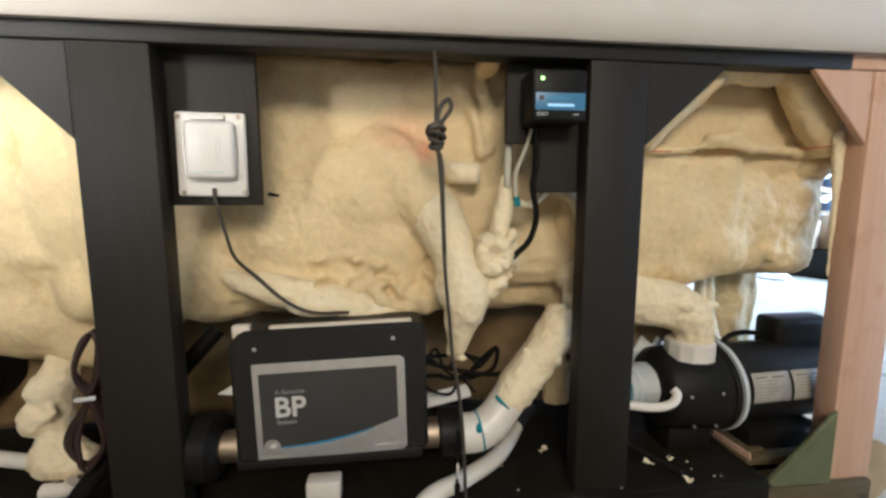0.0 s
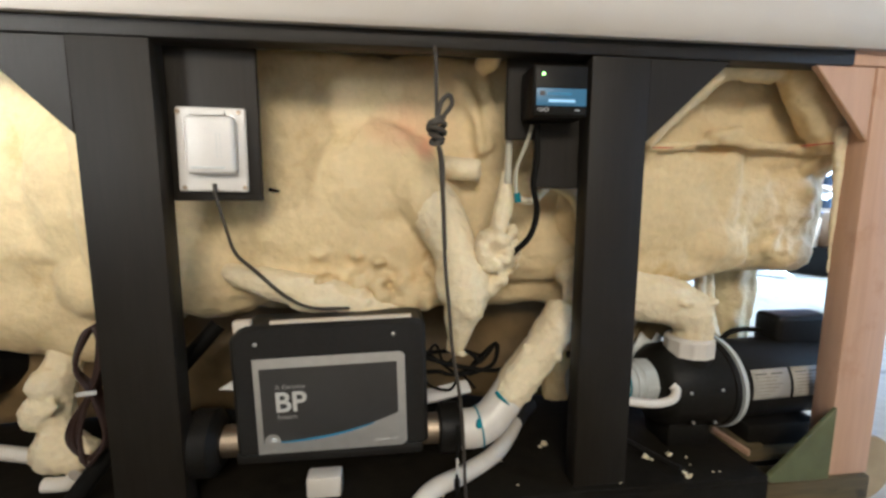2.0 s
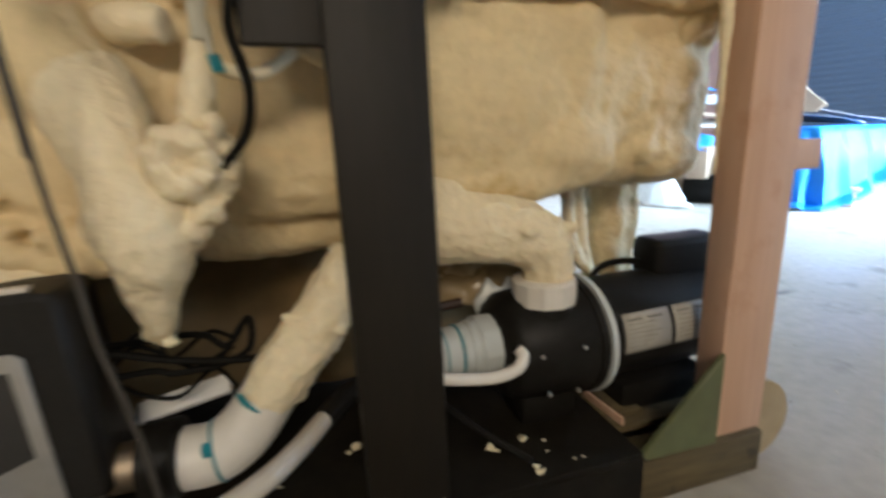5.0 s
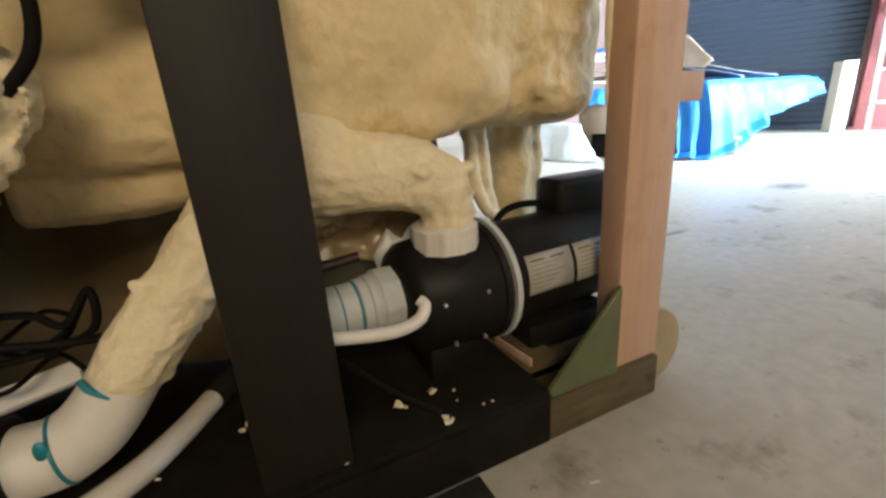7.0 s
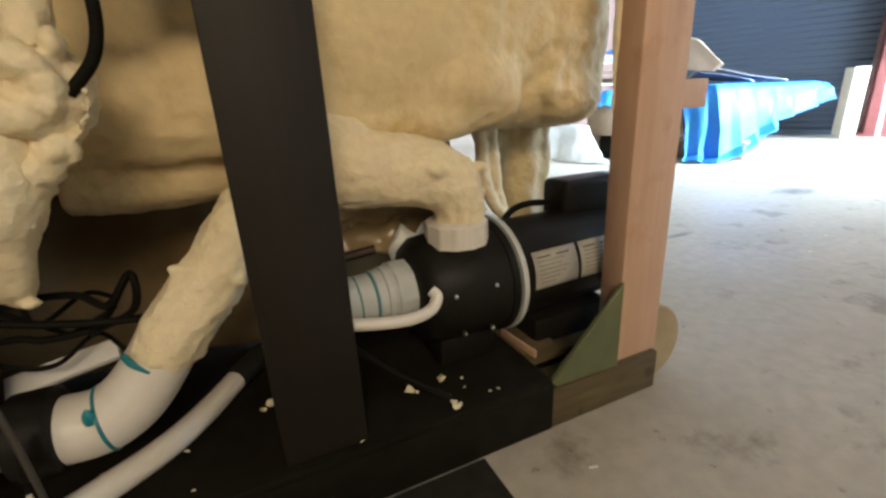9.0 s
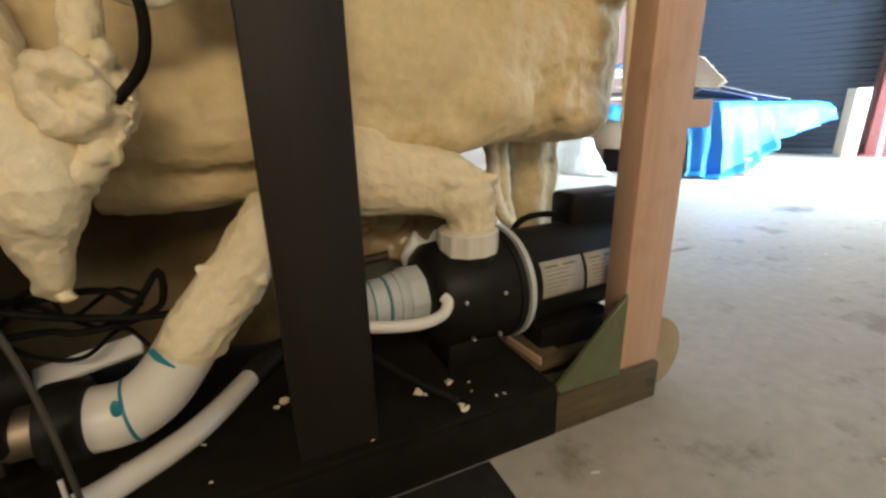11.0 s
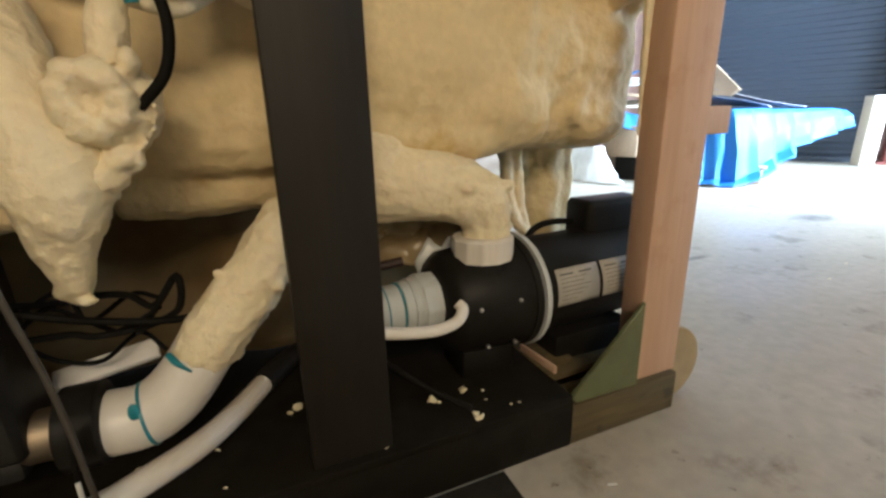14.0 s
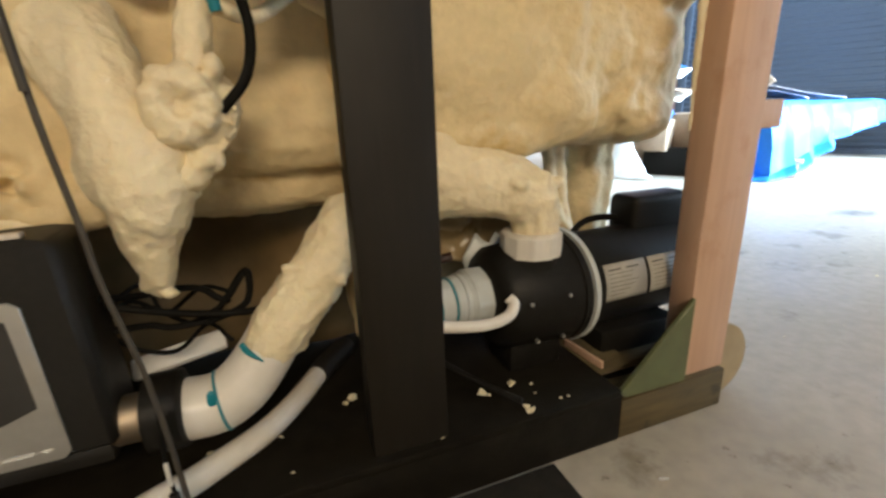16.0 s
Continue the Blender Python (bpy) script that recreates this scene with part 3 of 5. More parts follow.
def timber_frame():
    t = TUB
    F, B = 0.645, 0.683
    part("top_rail", box((X0 + 0.03, F, 0.789), (0.745, B, 0.818), 0.002), BLACK_WOOD, t)
    part("top_rail", box((0.7455, F, 0.789), (0.876, B, 0.818), 0.002), PINE, t, "bare pine end of the rail, black overspray")
    part("post", box((-0.414, F, 0.088), (-0.313, B, 0.788), 0.002), BLACK_WOOD, t)
    part("post", box((0.303, F, 0.088), (0.396, B, 0.788), 0.002), BLACK_WOOD, t)
    part("corner_post", box((0.790, F, 0.0675), (0.877, B + 0.004, 0.788), 0.003), PINE, t, "bare pinkish pine corner post")
    part("gusset", prism([(-0.4145, 0.788), (-0.4145, 0.661), (-0.543, 0.788)], F + 0.002, F + 0.014), BLACK_WOOD, t)
    part("gusset", prism([(0.3965, 0.788), (0.3965, 0.663), (0.531, 0.788)], F + 0.002, F + 0.014), BLACK_WOOD, t)
    part("gusset", prism([(0.789, 0.788), (0.789, 0.670), (0.680, 0.788)], F + 0.002, F + 0.014), PINE, t, "bare pine corner gusset")
    part("mounting_board", box((-0.345, B + 0.001, 0.573), (-0.19, B + 0.013, 0.795), 0.0015), BLACK_WOOD, t, "black plywood mounting board")
    part("mounting_board", prism([(0.184, 0.80), (0.184, 0.669), (0.231, 0.669), (0.231, 0.592), (0.33, 0.592), (0.33, 0.80)], B + 0.001, B + 0.013), BLACK_WOOD, t, "black plywood mounting board with a stepped edge")
    part("cleat", box((0.845, B + 0.006, 0.438), (0.985, B + 0.044, 0.480), 0.002), PINE, t, "short pine cleat behind the corner post")
    part("foot_gusset", prism([(0.786, 0.206), (0.786, 0.068), (0.670, 0.070), (0.660, 0.080)], F - 0.009, F - 0.001), GREEN, t, "green-filmed triangular foot gusset")
    # half-round tan disc standing against the corner post
    half = [(0.878, 0.0)] + [(0.878 + 0.068 * math.sin(radians(a)), 0.068 - 0.068 * math.cos(radians(a))) for a in range(6, 181, 9)]
    part("side_disc", prism(half, F + 0.010, F + 0.024, 0.002), TAN, t, "half-round tan disc standing against the corner post")
    # rest of the frame round the tub
    part("side_rail", box((0.835, B + 0.006, 0.779), (0.873, Y1 - 0.03, 0.815), 0.002), PINE, t)
    part("side_rail", box((X0 + 0.03, B + 0.001, 0.779), (X0 + 0.068, Y1 - 0.03, 0.815), 0.002), BLACK_WOOD, t)
    part("back_rail", box((X0 + 0.03, Y1 - 0.068, 0.74), (0.873, Y1 - 0.031, 0.778), 0.002), PINE, t)
    for x, y in ((X0 + 0.03, Y1 - 0.07), (0.786, Y1 - 0.07), (X0 + 0.03, F)):
        part("corner_post", box((x, y, 0.088), (x + 0.087, y + 0.038, 0.739 if y > 1 else 0.788), 0.002), PINE, t)


def base_pan():
    t = TUB
    part("front_board", box((X0 + 0.02, 0.636, 0.0), (0.664, 0.66, 0.075), 0.002), BLACK_BASE, t)
    part("front_board", box((0.6645, 0.6365, 0.0), (0.874, 0.6895, 0.067), 0.003), OLIVE, t, "olive-stained bare end of the front board")
    part("floor_panel", box((X0 + 0.02, 0.634, 0.0755), (0.66, Y1 - 0.04, 0.087), 0.001), BLACK_BASE, t)
    part("floor_panel", box((0.6605, 0.690, 0.0755), (0.874, Y1 - 0.04, 0.087), 0.001), OLIVE, t, "bare plywood edge of the base")
    part("side_board", box((0.846, 0.6900, 0.0), (0.871, Y1 - 0.04, 0.075), 0.002), OLIVE, t)
    part("back_board", box((X0 + 0.02, Y1 - 0.08, 0.0), (0.845, Y1 - 0.055, 0.075), 0.002), OLIVE, t)
    part("pump_board", box((0.676, 0.705, 0.0875), (0.715, 0.775, 0.098), 0.002, turn=pose(0, 0, 0, 0, 0, 5)), OLIVE, t, "stained plywood strip beside the pump")
    part("board_edge", box((0.666, 0.69, 0.0875), (0.671, 0.775, 0.100), 0.001, turn=pose(0, 0, 0, 0, 0, 5)), PINE, t)


tub_shell()
timber_frame()
base_pan()


# ---- spray foam ----
def foam_centre():
    b = box((-0.44, 0.80, 0.415), (0.42, 0.97, 0.83), 0.03, 3)
    ball((-0.10, 0.86, 0.54), (0.30, 0.100, 0.15), b)
    ball((-0.02, 0.835, 0.595), (0.17, 0.088, 0.115), b)
    ball((-0.28, 0.86, 0.64), (0.22, 0.080, 0.20), b)
    ball((-0.34, 0.86, 0.45), (0.16, 0.08, 0.10), b)
    ball((-0.18, 0.85, 0.44), (0.20, 0.075, 0.07), b)
    ball((0.22, 0.86, 0.72), (0.10, 0.080, 0.10), b)
    ball((0.165, 0.73, 0.80), (0.02, 0.06, 0.02), b, 2)
    ball((0.06, 0.79, 0.405), (0.055, 0.035, 0.03), b)
    ball((0.02, 0.80, 0.39), (0.05, 0.035, 0.025), b)
    ball((0.0, 0.805, 0.50), (0.10, 0.050, 0.095), b)
    # ridge that runs down into the hanging run
    tube([(-0.04, 0.83, 0.66), (0.02, 0.80, 0.625), (0.068, 0.762, 0.565), (0.102, 0.738, 0.49), (0.115, 0.735, 0.42)], [0.07, 0.062, 0.048, 0.036, 0.030], seg=14, bm=b)
    # creased upper corner beside the module's board
    tube([(0.13, 0.80, 0.78), (0.155, 0.785, 0.72), (0.165, 0.79, 0.65)], [0.013, 0.012, 0.010], bm=b)
    tube([(0.17, 0.80, 0.80), (0.182, 0.79, 0.73), (0.18, 0.79, 0.66)], [0.010, 0.009, 0.008], bm=b)
    tube([(0.13, 0.87, 0.466), (0.24, 0.845, 0.466), (0.42, 0.845, 0.468)], 0.063, seg=16, bm=b)
    tube([(0.13, 0.87, 0.40), (0.24, 0.87, 0.395), (0.42, 0.875, 0.392)], 0.045, seg=16, bm=b)
    tube([(0.352, 0.86, 0.14), (0.350, 0.85, 0.30), (0.352, 0.83, 0.46)], 0.03, seg=14, bm=b)
    rng = random.Random(4)
    for k in range(60):
        x = -0.14 + 0.25 * rng.random()
        ball((x, 0.755 + 0.02 * rng.random(), 0.385 + 0.10 * rng.random() * rng.random()), (0.018 * rng.uniform(0.5, 1.2), 0.020, 0.011 * rng.uniform(0.6, 1.3)), b, 2)
    ball((-0.01, 0.80, 0.43), (0.15, 0.030, 0.06), b)
    ob = part("foam_blanket", b, FOAM, TUB, "smooth cream spray foam blanket behind the control box")
    return crust(ob, 0.0055, 0.020, 0.004, 6)


def foam_right():
    # smooth slab in front, lumpy set-back corner beside it
    b = box((0.36, 0.746, 0.432), (0.672, 0.97, 0.676), 0.034, 4)
    ball((0.685, 0.804, 0.560), (0.10, 0.050, 0.105), b)
    box((0.60, 0.772, 0.422), (0.886, 0.97, 0.67), 0.05, 4, bm=b)
    box((0.36, 0.766, 0.60), (0.87, 0.97, 0.83), 0.05, 3, bm=b)
    ball((0.50, 0.80, 0.55), (0.19, 0.068, 0.13), b)
    ball((0.61, 0.785, 0.485), (0.095, 0.053, 0.065), b)
    ball((0.668, 0.772, 0.462), (0.028, 0.034, 0.034), b)
    ball((0.53, 0.79, 0.445), (0.12, 0.05, 0.036), b)
    ball((0.78, 0.80, 0.555), (0.095, 0.045, 0.10), b)
    ball((0.80, 0.80, 0.465), (0.07, 0.045, 0.045), b)
    rng = random.Random(21)
    for k in range(22):
        ball((0.775 + rng.uniform(-0.05, 0.05), 0.765 + rng.uniform(0, 0.012), 0.53 + rng.uniform(-0.06, 0.06)), (rng.uniform(0.010, 0.022), 0.016, rng.uniform(0.012, 0.026)), b, 2)
    ball((0.86, 0.96, 0.49), (0.055, 0.14, 0.075), b)
    # ledge with its bright crest
    ball((0.585, 0.728, 0.688), (0.030, 0.016, 0.010), b)
    ball((0.618, 0.728, 0.692), (0.022, 0.014, 0.014), b)
    ball((0.640, 0.732, 0.684), (0.016, 0.014, 0.010), b)
    tube([(0.45, 0.738, 0.664), (0.55, 0.733, 0.671), (0.61, 0.728, 0.676), (0.70, 0.74, 0.670), (0.80, 0.755, 0.666)], [0.008, 0.009, 0.010, 0.008, 0.008], bm=b)
    # rim of foam behind rail and gussets
    tube([(0.43, 0.705, 0.66), (0.452, 0.705, 0.70), (0.555, 0.708, 0.792), (0.64, 0.708, 0.794), (0.70, 0.712, 0.793), (0.755, 0.718, 0.735), (0.815, 0.722, 0.672)], [0.014, 0.022, 0.023, 0.023, 0.030, 0.034, 0.028], bm=b, n=6)
    ball((0.83, 0.77, 0.72), (0.055, 0.06, 0.075), b)
    ball((0.850, 0.795, 0.655), (0.038, 0.05, 0.045), b)
    # thin web of foam from the corner to the post
    tube([(0.80, 0.765, 0.630), (0.825, 0.735, 0.650), (0.845, 0.70, 0.668)], [0.014, 0.010, 0.010], bm=b)
    # leg of foam round the pipe behind the pump
    tube([(0.83, 0.97, 0.50), (0.823, 0.96, 0.40), (0.822, 0.955, 0.26), (0.826, 0.955, 0.10)], [0.07, 0.046, 0.043, 0.046], bm=b, seg=14)
    tube([(0.858, 0.93, 0.43), (0.862, 0.93, 0.33), (0.860, 0.93, 0.20)], [0.014, 0.011, 0.009], bm=b)
    ob = part("foam_blanket", b, FOAM, TUB, "broad cream spray foam blanket above the pump")
    crust(ob, 0.0055, 0.020, 0.005, 7)
    b = tube([(0.34, 0.82, 0.396), (0.44, 0.785, 0.392), (0.515, 0.766, 0.384), (0.560, 0.754, 0.364), (0.580, 0.749, 0.335), (0.581, 0.748, 0.304)], [0.058, 0.056, 0.050, 0.043, 0.038, 0.035], seg=18)
    ball((0.40, 0.782, 0.432), (0.09, 0.046, 0.042), b)
    ball((0.50, 0.757, 0.415), (0.05, 0.028, 0.016), b)
    for x, y, z, q in ((0.556, 0.735, 0.400, 0.012), (0.582, 0.735, 0.390, 0.010), (0.603, 0.735, 0.380, 0.011), (0.53, 0.73, 0.408, 0.012), (0.612, 0.74, 0.345, 0.008), (0.535, 0.72, 0.385, 0.014), (0.616, 0.745, 0.318, 0.009)):
        ball((x, y, z), (q * 1.3, q, q * 0.8), b, 2)
    ob = part("foam_arm", b, FOAM_PALE, TUB, "foam-covered pipe arm turning down into the pump")
    crust(ob, 0.0036, 0.014, 0.005, 3)
    b = tube([(0.787, 0.690, 0.70), (0.788, 0.687, 0.60), (0.789, 0.687, 0.52), (0.789, 0.686, 0.44)], [0.012, 0.006, 0.005, 0.003], seg=10)
    ob = part("foam_run", b, FOAM_PALE, TUB, "thin foam overspray along the corner post")
    crust(ob, 0.003, 0.006, 0.004, 1)
    # thin run of foam beside the leg, torn and open at its middle
    b = tube([(0.715, 0.90, 0.47), (0.728, 0.90, 0.38), (0.735, 0.897, 0.31), (0.750, 0.890, 0.255)], [0.020, 0.010, 0.009, 0.007])
    tube([(0.690, 0.90, 0.47), (0.703, 0.90, 0.40), (0.705, 0.895, 0.33), (0.722, 0.89, 0.285), (0.762, 0.885, 0.243)], [0.022, 0.011, 0.012, 0.009, 0.007], bm=b)
    ball((0.716, 0.90, 0.43), (0.022, 0.012, 0.035), b, 2)
    ob = part("foam_run", b, FOAM_PALE, TUB, "thin dripping strands of foam")
    crust(ob, 0.004, 0.010, 0.004, 2)


def foam_left():
    b = box((-1.08, 0.90, 0.40), (-0.40, 0.975, 0.83), 0.05, 3)
    ball((-0.58, 0.875, 0.57), (0.26, 0.095, 0.25), b)
    ball((-0.50, 0.83, 0.60), (0.10, 0.10, 0.16), b)
    ball((-0.49, 0.91, 0.43), (0.10, 0.17, 0.10), b)
    ball((-0.80, 0.915, 0.62), (0.26, 0.065, 0.17), b)
    ball((-0.74, 0.96, 0.40), (0.26, 0.13, 0.12), b)
    tube([(-0.85, 0.86, 0.50), (-0.70, 0.82, 0.498), (-0.58, 0.79, 0.487), (-0.48, 0.775, 0.480)], [0.014, 0.016, 0.016, 0.012], bm=b)
    tube([(-0.456, 0.76, 0.38), (-0.444, 0.73, 0.52), (-0.446, 0.72, 0.64), (-0.50, 0.74, 0.74)], [0.014, 0.02, 0.018, 0.012], bm=b)
    ball((-0.46, 0.79, 0.55), (0.035, 0.08, 0.14), b)
    ball((-0.60, 0.885, 0.375), (0.22, 0.105, 0.092), b)
    ball((-0.54, 0.87, 0.345), (0.11, 0.085, 0.075), b)
    ob = part("foam_blanket", b, FOAM, TUB, "swelling cream spray foam beside the first post")
    crust(ob, 0.008, 0.025, 0.003, 6)


def foam_runs():
    b = tube([(0.005, 0.850, 0.665), (0.040, 0.812, 0.618), (0.078, 0.754, 0.555), (0.106, 0.716, 0.49), (0.124, 0.70, 0.415), (0.117, 0.708, 0.365), (0.112, 0.72, 0.306)],
             [0.030, 0.042, 0.046, 0.038, 0.040, 0.026, 0.008], seg=14)
    tube([(0.085, 0.74, 0.52), (0.128, 0.715, 0.45), (0.140, 0.705, 0.40)], [0.02, 0.03, 0.03], bm=b)
    tube([(0.196, 0.72, 0.62), (0.188, 0.707, 0.57), (0.180, 0.704, 0.52)], [0.009, 0.015, 0.018], bm=b)
    tube([(0.105, 0.725, 0.33), (0.100, 0.718, 0.318), (0.112, 0.715, 0.305)], [0.008, 0.007, 0.004], bm=b)
    ball((0.118, 0.702, 0.44), (0.046, 0.034, 0.05), b)
    ball((0.104, 0.712, 0.322), (0.007, 0.007, 0.009), b, 2)
    ball((0.122, 0.708, 0.308), (0.009, 0.007, 0.005), b, 2)
    ob = part("foam_run", b, FOAM_PALE, TUB, "pale hanging run of dripped spray foam")
    crust(ob, 0.0038, 0.012, 0.0045, 3)
    rng = random.Random(8)
    b = ball((0.176, 0.710, 0.487), (0.040, 0.030, 0.044))
    for k in range(9):
        a = 2 * math.pi * k / 9
        ball((0.168 + 0.020 * math.cos(a), 0.686, 0.490 + 0.023 * math.sin(a)), (0.014, 0.015, 0.014), b, 2)
    ball((0.199, 0.690, 0.523), (0.010, 0.012, 0.012), b, 2)
    for k in range(46):
        a = rng.uniform(-1.3, 1.2)
        ball((0.184 + 0.028 * math.cos(a), 0.682 + 0.035 * rng.random(), 0.487 + 0.040 * math.sin(a)), rng.uniform(0.002, 0.0042), b, 1)
    ball((0.160, 0.700, 0.425), (0.022, 0.02, 0.016), b, 2)
    ball((0.180, 0.698, 0.44), (0.02, 0.018, 0.016), b, 2)
    ob = part("foam_lump", b, FOAM_PALE, TUB, "cauliflower-like lump of pale foam")
    crust(ob, 0.0026, 0.014, 0.008, 4)
    b = tube([(0.08, 0.83, 0.63), (0.115, 0.77, 0.627), (0.158, 0.755, 0.624)], [0.03, 0.021, 0.02])
    ob = part("foam_stub", b, FOAM_PALE, TUB, "short foam-covered pipe stub")
    crust(ob, 0.005, 0.008, 0.003, 5)
    b = tube([(-0.29, 0.80, 0.448), (-0.24, 0.775, 0.437), (-0.14, 0.765, 0.412), (-0.05, 0.762, 0.388), (0.015, 0.765, 0.372)], [0.014, 0.024, 0.031, 0.030, 0.018], seg=14)
    ball((-0.03, 0.755, 0.378), (0.05, 0.03, 0.012), b)
    ball((-0.12, 0.76, 0.40), (0.06, 0.03, 0.022), b)
    ob = part("foam_run", b, FOAM_PALE, TUB, "pale foam-covered pipe lying above the control box")
    crust(ob, 0.004, 0.014, 0.006, 2)


def liner_sheet():
    """Brown plastic sheeting that hangs behind the plumbing, its colour darkened for the recess's shade."""
    b = bmesh.new()
    n, m = 60, 18
    vs = []
    for i in range(n + 1):
        for j in range(m + 1):
            x, z = -1.1 + 1.78 * i / n, 0.09 + 0.38 * j / m
            y = 0.99 + 0.035 * noise.noise(Vector((x * 4, z * 5, 0))) + 0.02 * noise.noise(Vector((x * 13, z * 9, 3)))
            vs.append(b.verts.new((x, y, z)))
    for i in range(n):
        for j in range(m):
            k = i * (m + 1) + j
            b.faces.new((vs[k], vs[k + 1], vs[k + m + 2], vs[k + m + 1]))
    ob = part("liner_sheet", b, SHADE_BROWN, TUB, "brown plastic sheet, dark for the recess's shade, behind the plumbing")
    ob.modifiers.new("thick", "SOLIDIFY").thickness = 0.004


liner_sheet()
foam_centre()
foam_right()
foam_left()
foam_runs()


# ---- control box and heater ----
def control_box():
    tilt = Matrix.Translation((-0.095, 0.668, 0.27)) @ pose(0, 0, 0, 0, -1.2, 0) @ Matrix.Translation((0.095, -0.668, -0.27))
    t = thing("control_box", (-0.095, 0.70, 0.14), "dark grey spa control box with a printed silver front label", "control box")
    part("housing", prism([(-0.246, 0.170), (0.056, 0.170), (0.056, 0.378), (0.040, 0.384), (-0.226, 0.384), (-0.246, 0.366)], 0.668, 0.745, 0.006), GREY_PLASTIC, t, "", tilt)
    part("lid_flange", box((-0.185, 0.674, 0.3845), (0.034, 0.684, 0.3895), 0.001), PALE_CARD, t, "pale top edge strip", tilt)
    part("lid_clip", box((-0.240, 0.675, 0.3685), (-0.214, 0.690, 0.392), 0.002), PALE_CARD, t, "pale clip on the box corner", tilt)
    lab = part("label_plate", prism([(-0.213, 0.176), (0.014, 0.173), (0.021, 0.180), (0.021, 0.327), (0.014, 0.333), (-0.213, 0.333)], 0.6655, 0.6678, 0.0006), SILVER, t, "silver-bordered printed label", tilt)
    curve = [(-0.2035 + 0.2115 * k / 16, 0.196 + 0.035 * (k / 16) ** 2.4) for k in range(17)]
    part("dark_field", prism(curve + [(0.008, 0.317), (-0.2035, 0.317)], 0.6645, 0.6652, 0), LABEL_DARK, lab, "dark printed field", tilt, smooth=False)
    low = [(x, z - 0.0032 * math.sin(math.pi * min(1, (k + 0.5) / 16.5)) - 0.0006) for k, (x, z) in enumerate(curve)]
    part("blue_swoosh", prism(curve[:14] + low[:14][::-1], 0.6642, 0.6650, 0), LABEL_BLUE, lab, "", tilt, smooth=False)
    part("seal", lathe([(0, 0.0125), (0.0006, 0.0125)], tilt @ Matrix.Translation((-0.190, 0.6640, 0.197)) @ pose(0, 0, 0, 0, 0, 90), 28), SILVER, lab, "round silver seal")
    part("seal_mark", lathe([(0, 0.005), (0.0005, 0.005)], tilt @ Matrix.Translation((-0.188, 0.6634, 0.199)) @ pose(0, 0, 0, 0, 0, 90), 20), LABEL_WHITE, lab)
    for x, w in ((-0.03, 0.024), (0.0, 0.008)):
        part("print_bar", box((x, 0.6648, 0.184), (x + w, 0.6653, 0.1875), 0), LABEL_WHITE, lab, "", tilt)
    part("print_bar", box((-0.198, 0.6648, 0.180), (-0.186, 0.6653, 0.182), 0), LABEL_WHITE, lab, "", tilt)
    writing("A Genuine", 0.0104, tilt @ Matrix.Translation((-0.181, 0.6640, 0.2835)) @ UPRIGHT, PRINT_GREY, lab)
    writing("BP", 0.0455, tilt @ Matrix.Translation((-0.1835, 0.6640, 0.2465)) @ UPRIGHT, LABEL_WHITE, lab, bold=0.0009)
    writing("System", 0.0108, tilt @ Matrix.Translation((-0.1805, 0.6640, 0.2340)) @ UPRIGHT, PRINT_GREY, lab)
    for x, z in ((-0.207, 0.356), (0.004, 0.361)):
        part("screw", lathe([(0, 0.0036), (0.0015, 0.0032), (0.0022, 0.0015)], tilt @ Matrix.Translation((x, 0.668, z)) @ pose(0, 0, 0, 0, 0, -90), 14), STEEL, t)
    part("bracket", box((-0.142, 0.668, 0.0875), (-0.086, 0.70, 0.124), 0.004), PVC, t, "white plastic stand-off under the box")
    h = thing("heater_tube", (-0.1, 0.70, 0.185), "spa heater tube with brass ends and black unions below the box", "heater")
    ax = Matrix.Translation((0, 0.702, 0.180))
    part("tube", lathe([(-0.285, 0.0255), (0.095, 0.0255)], ax), BRASS, h, "tarnished brass-toned metal tube")
    part("shroud", box((-0.250, 0.676, 0.150), (0.050, 0.74, 0.172), 0.006), GREY_PLASTIC, h)
    part("union_nut", lathe([(0.077, 0.034), (0.080, 0.042), (0.112, 0.042), (0.115, 0.036)], ax), BLACK_PLASTIC, h, "black plastic union nut")
    part("union_nut", lathe([(-0.322, 0.044), (-0.318, 0.053), (-0.286, 0.053), (-0.279, 0.042), (-0.274, 0.036)], ax), BLACK_PLASTIC, h, "black plastic union nut")
    part("tailpiece", lathe([(-0.42, 0.030), (-0.318, 0.030)], ax), PVC, h, "white pipe tailpiece")


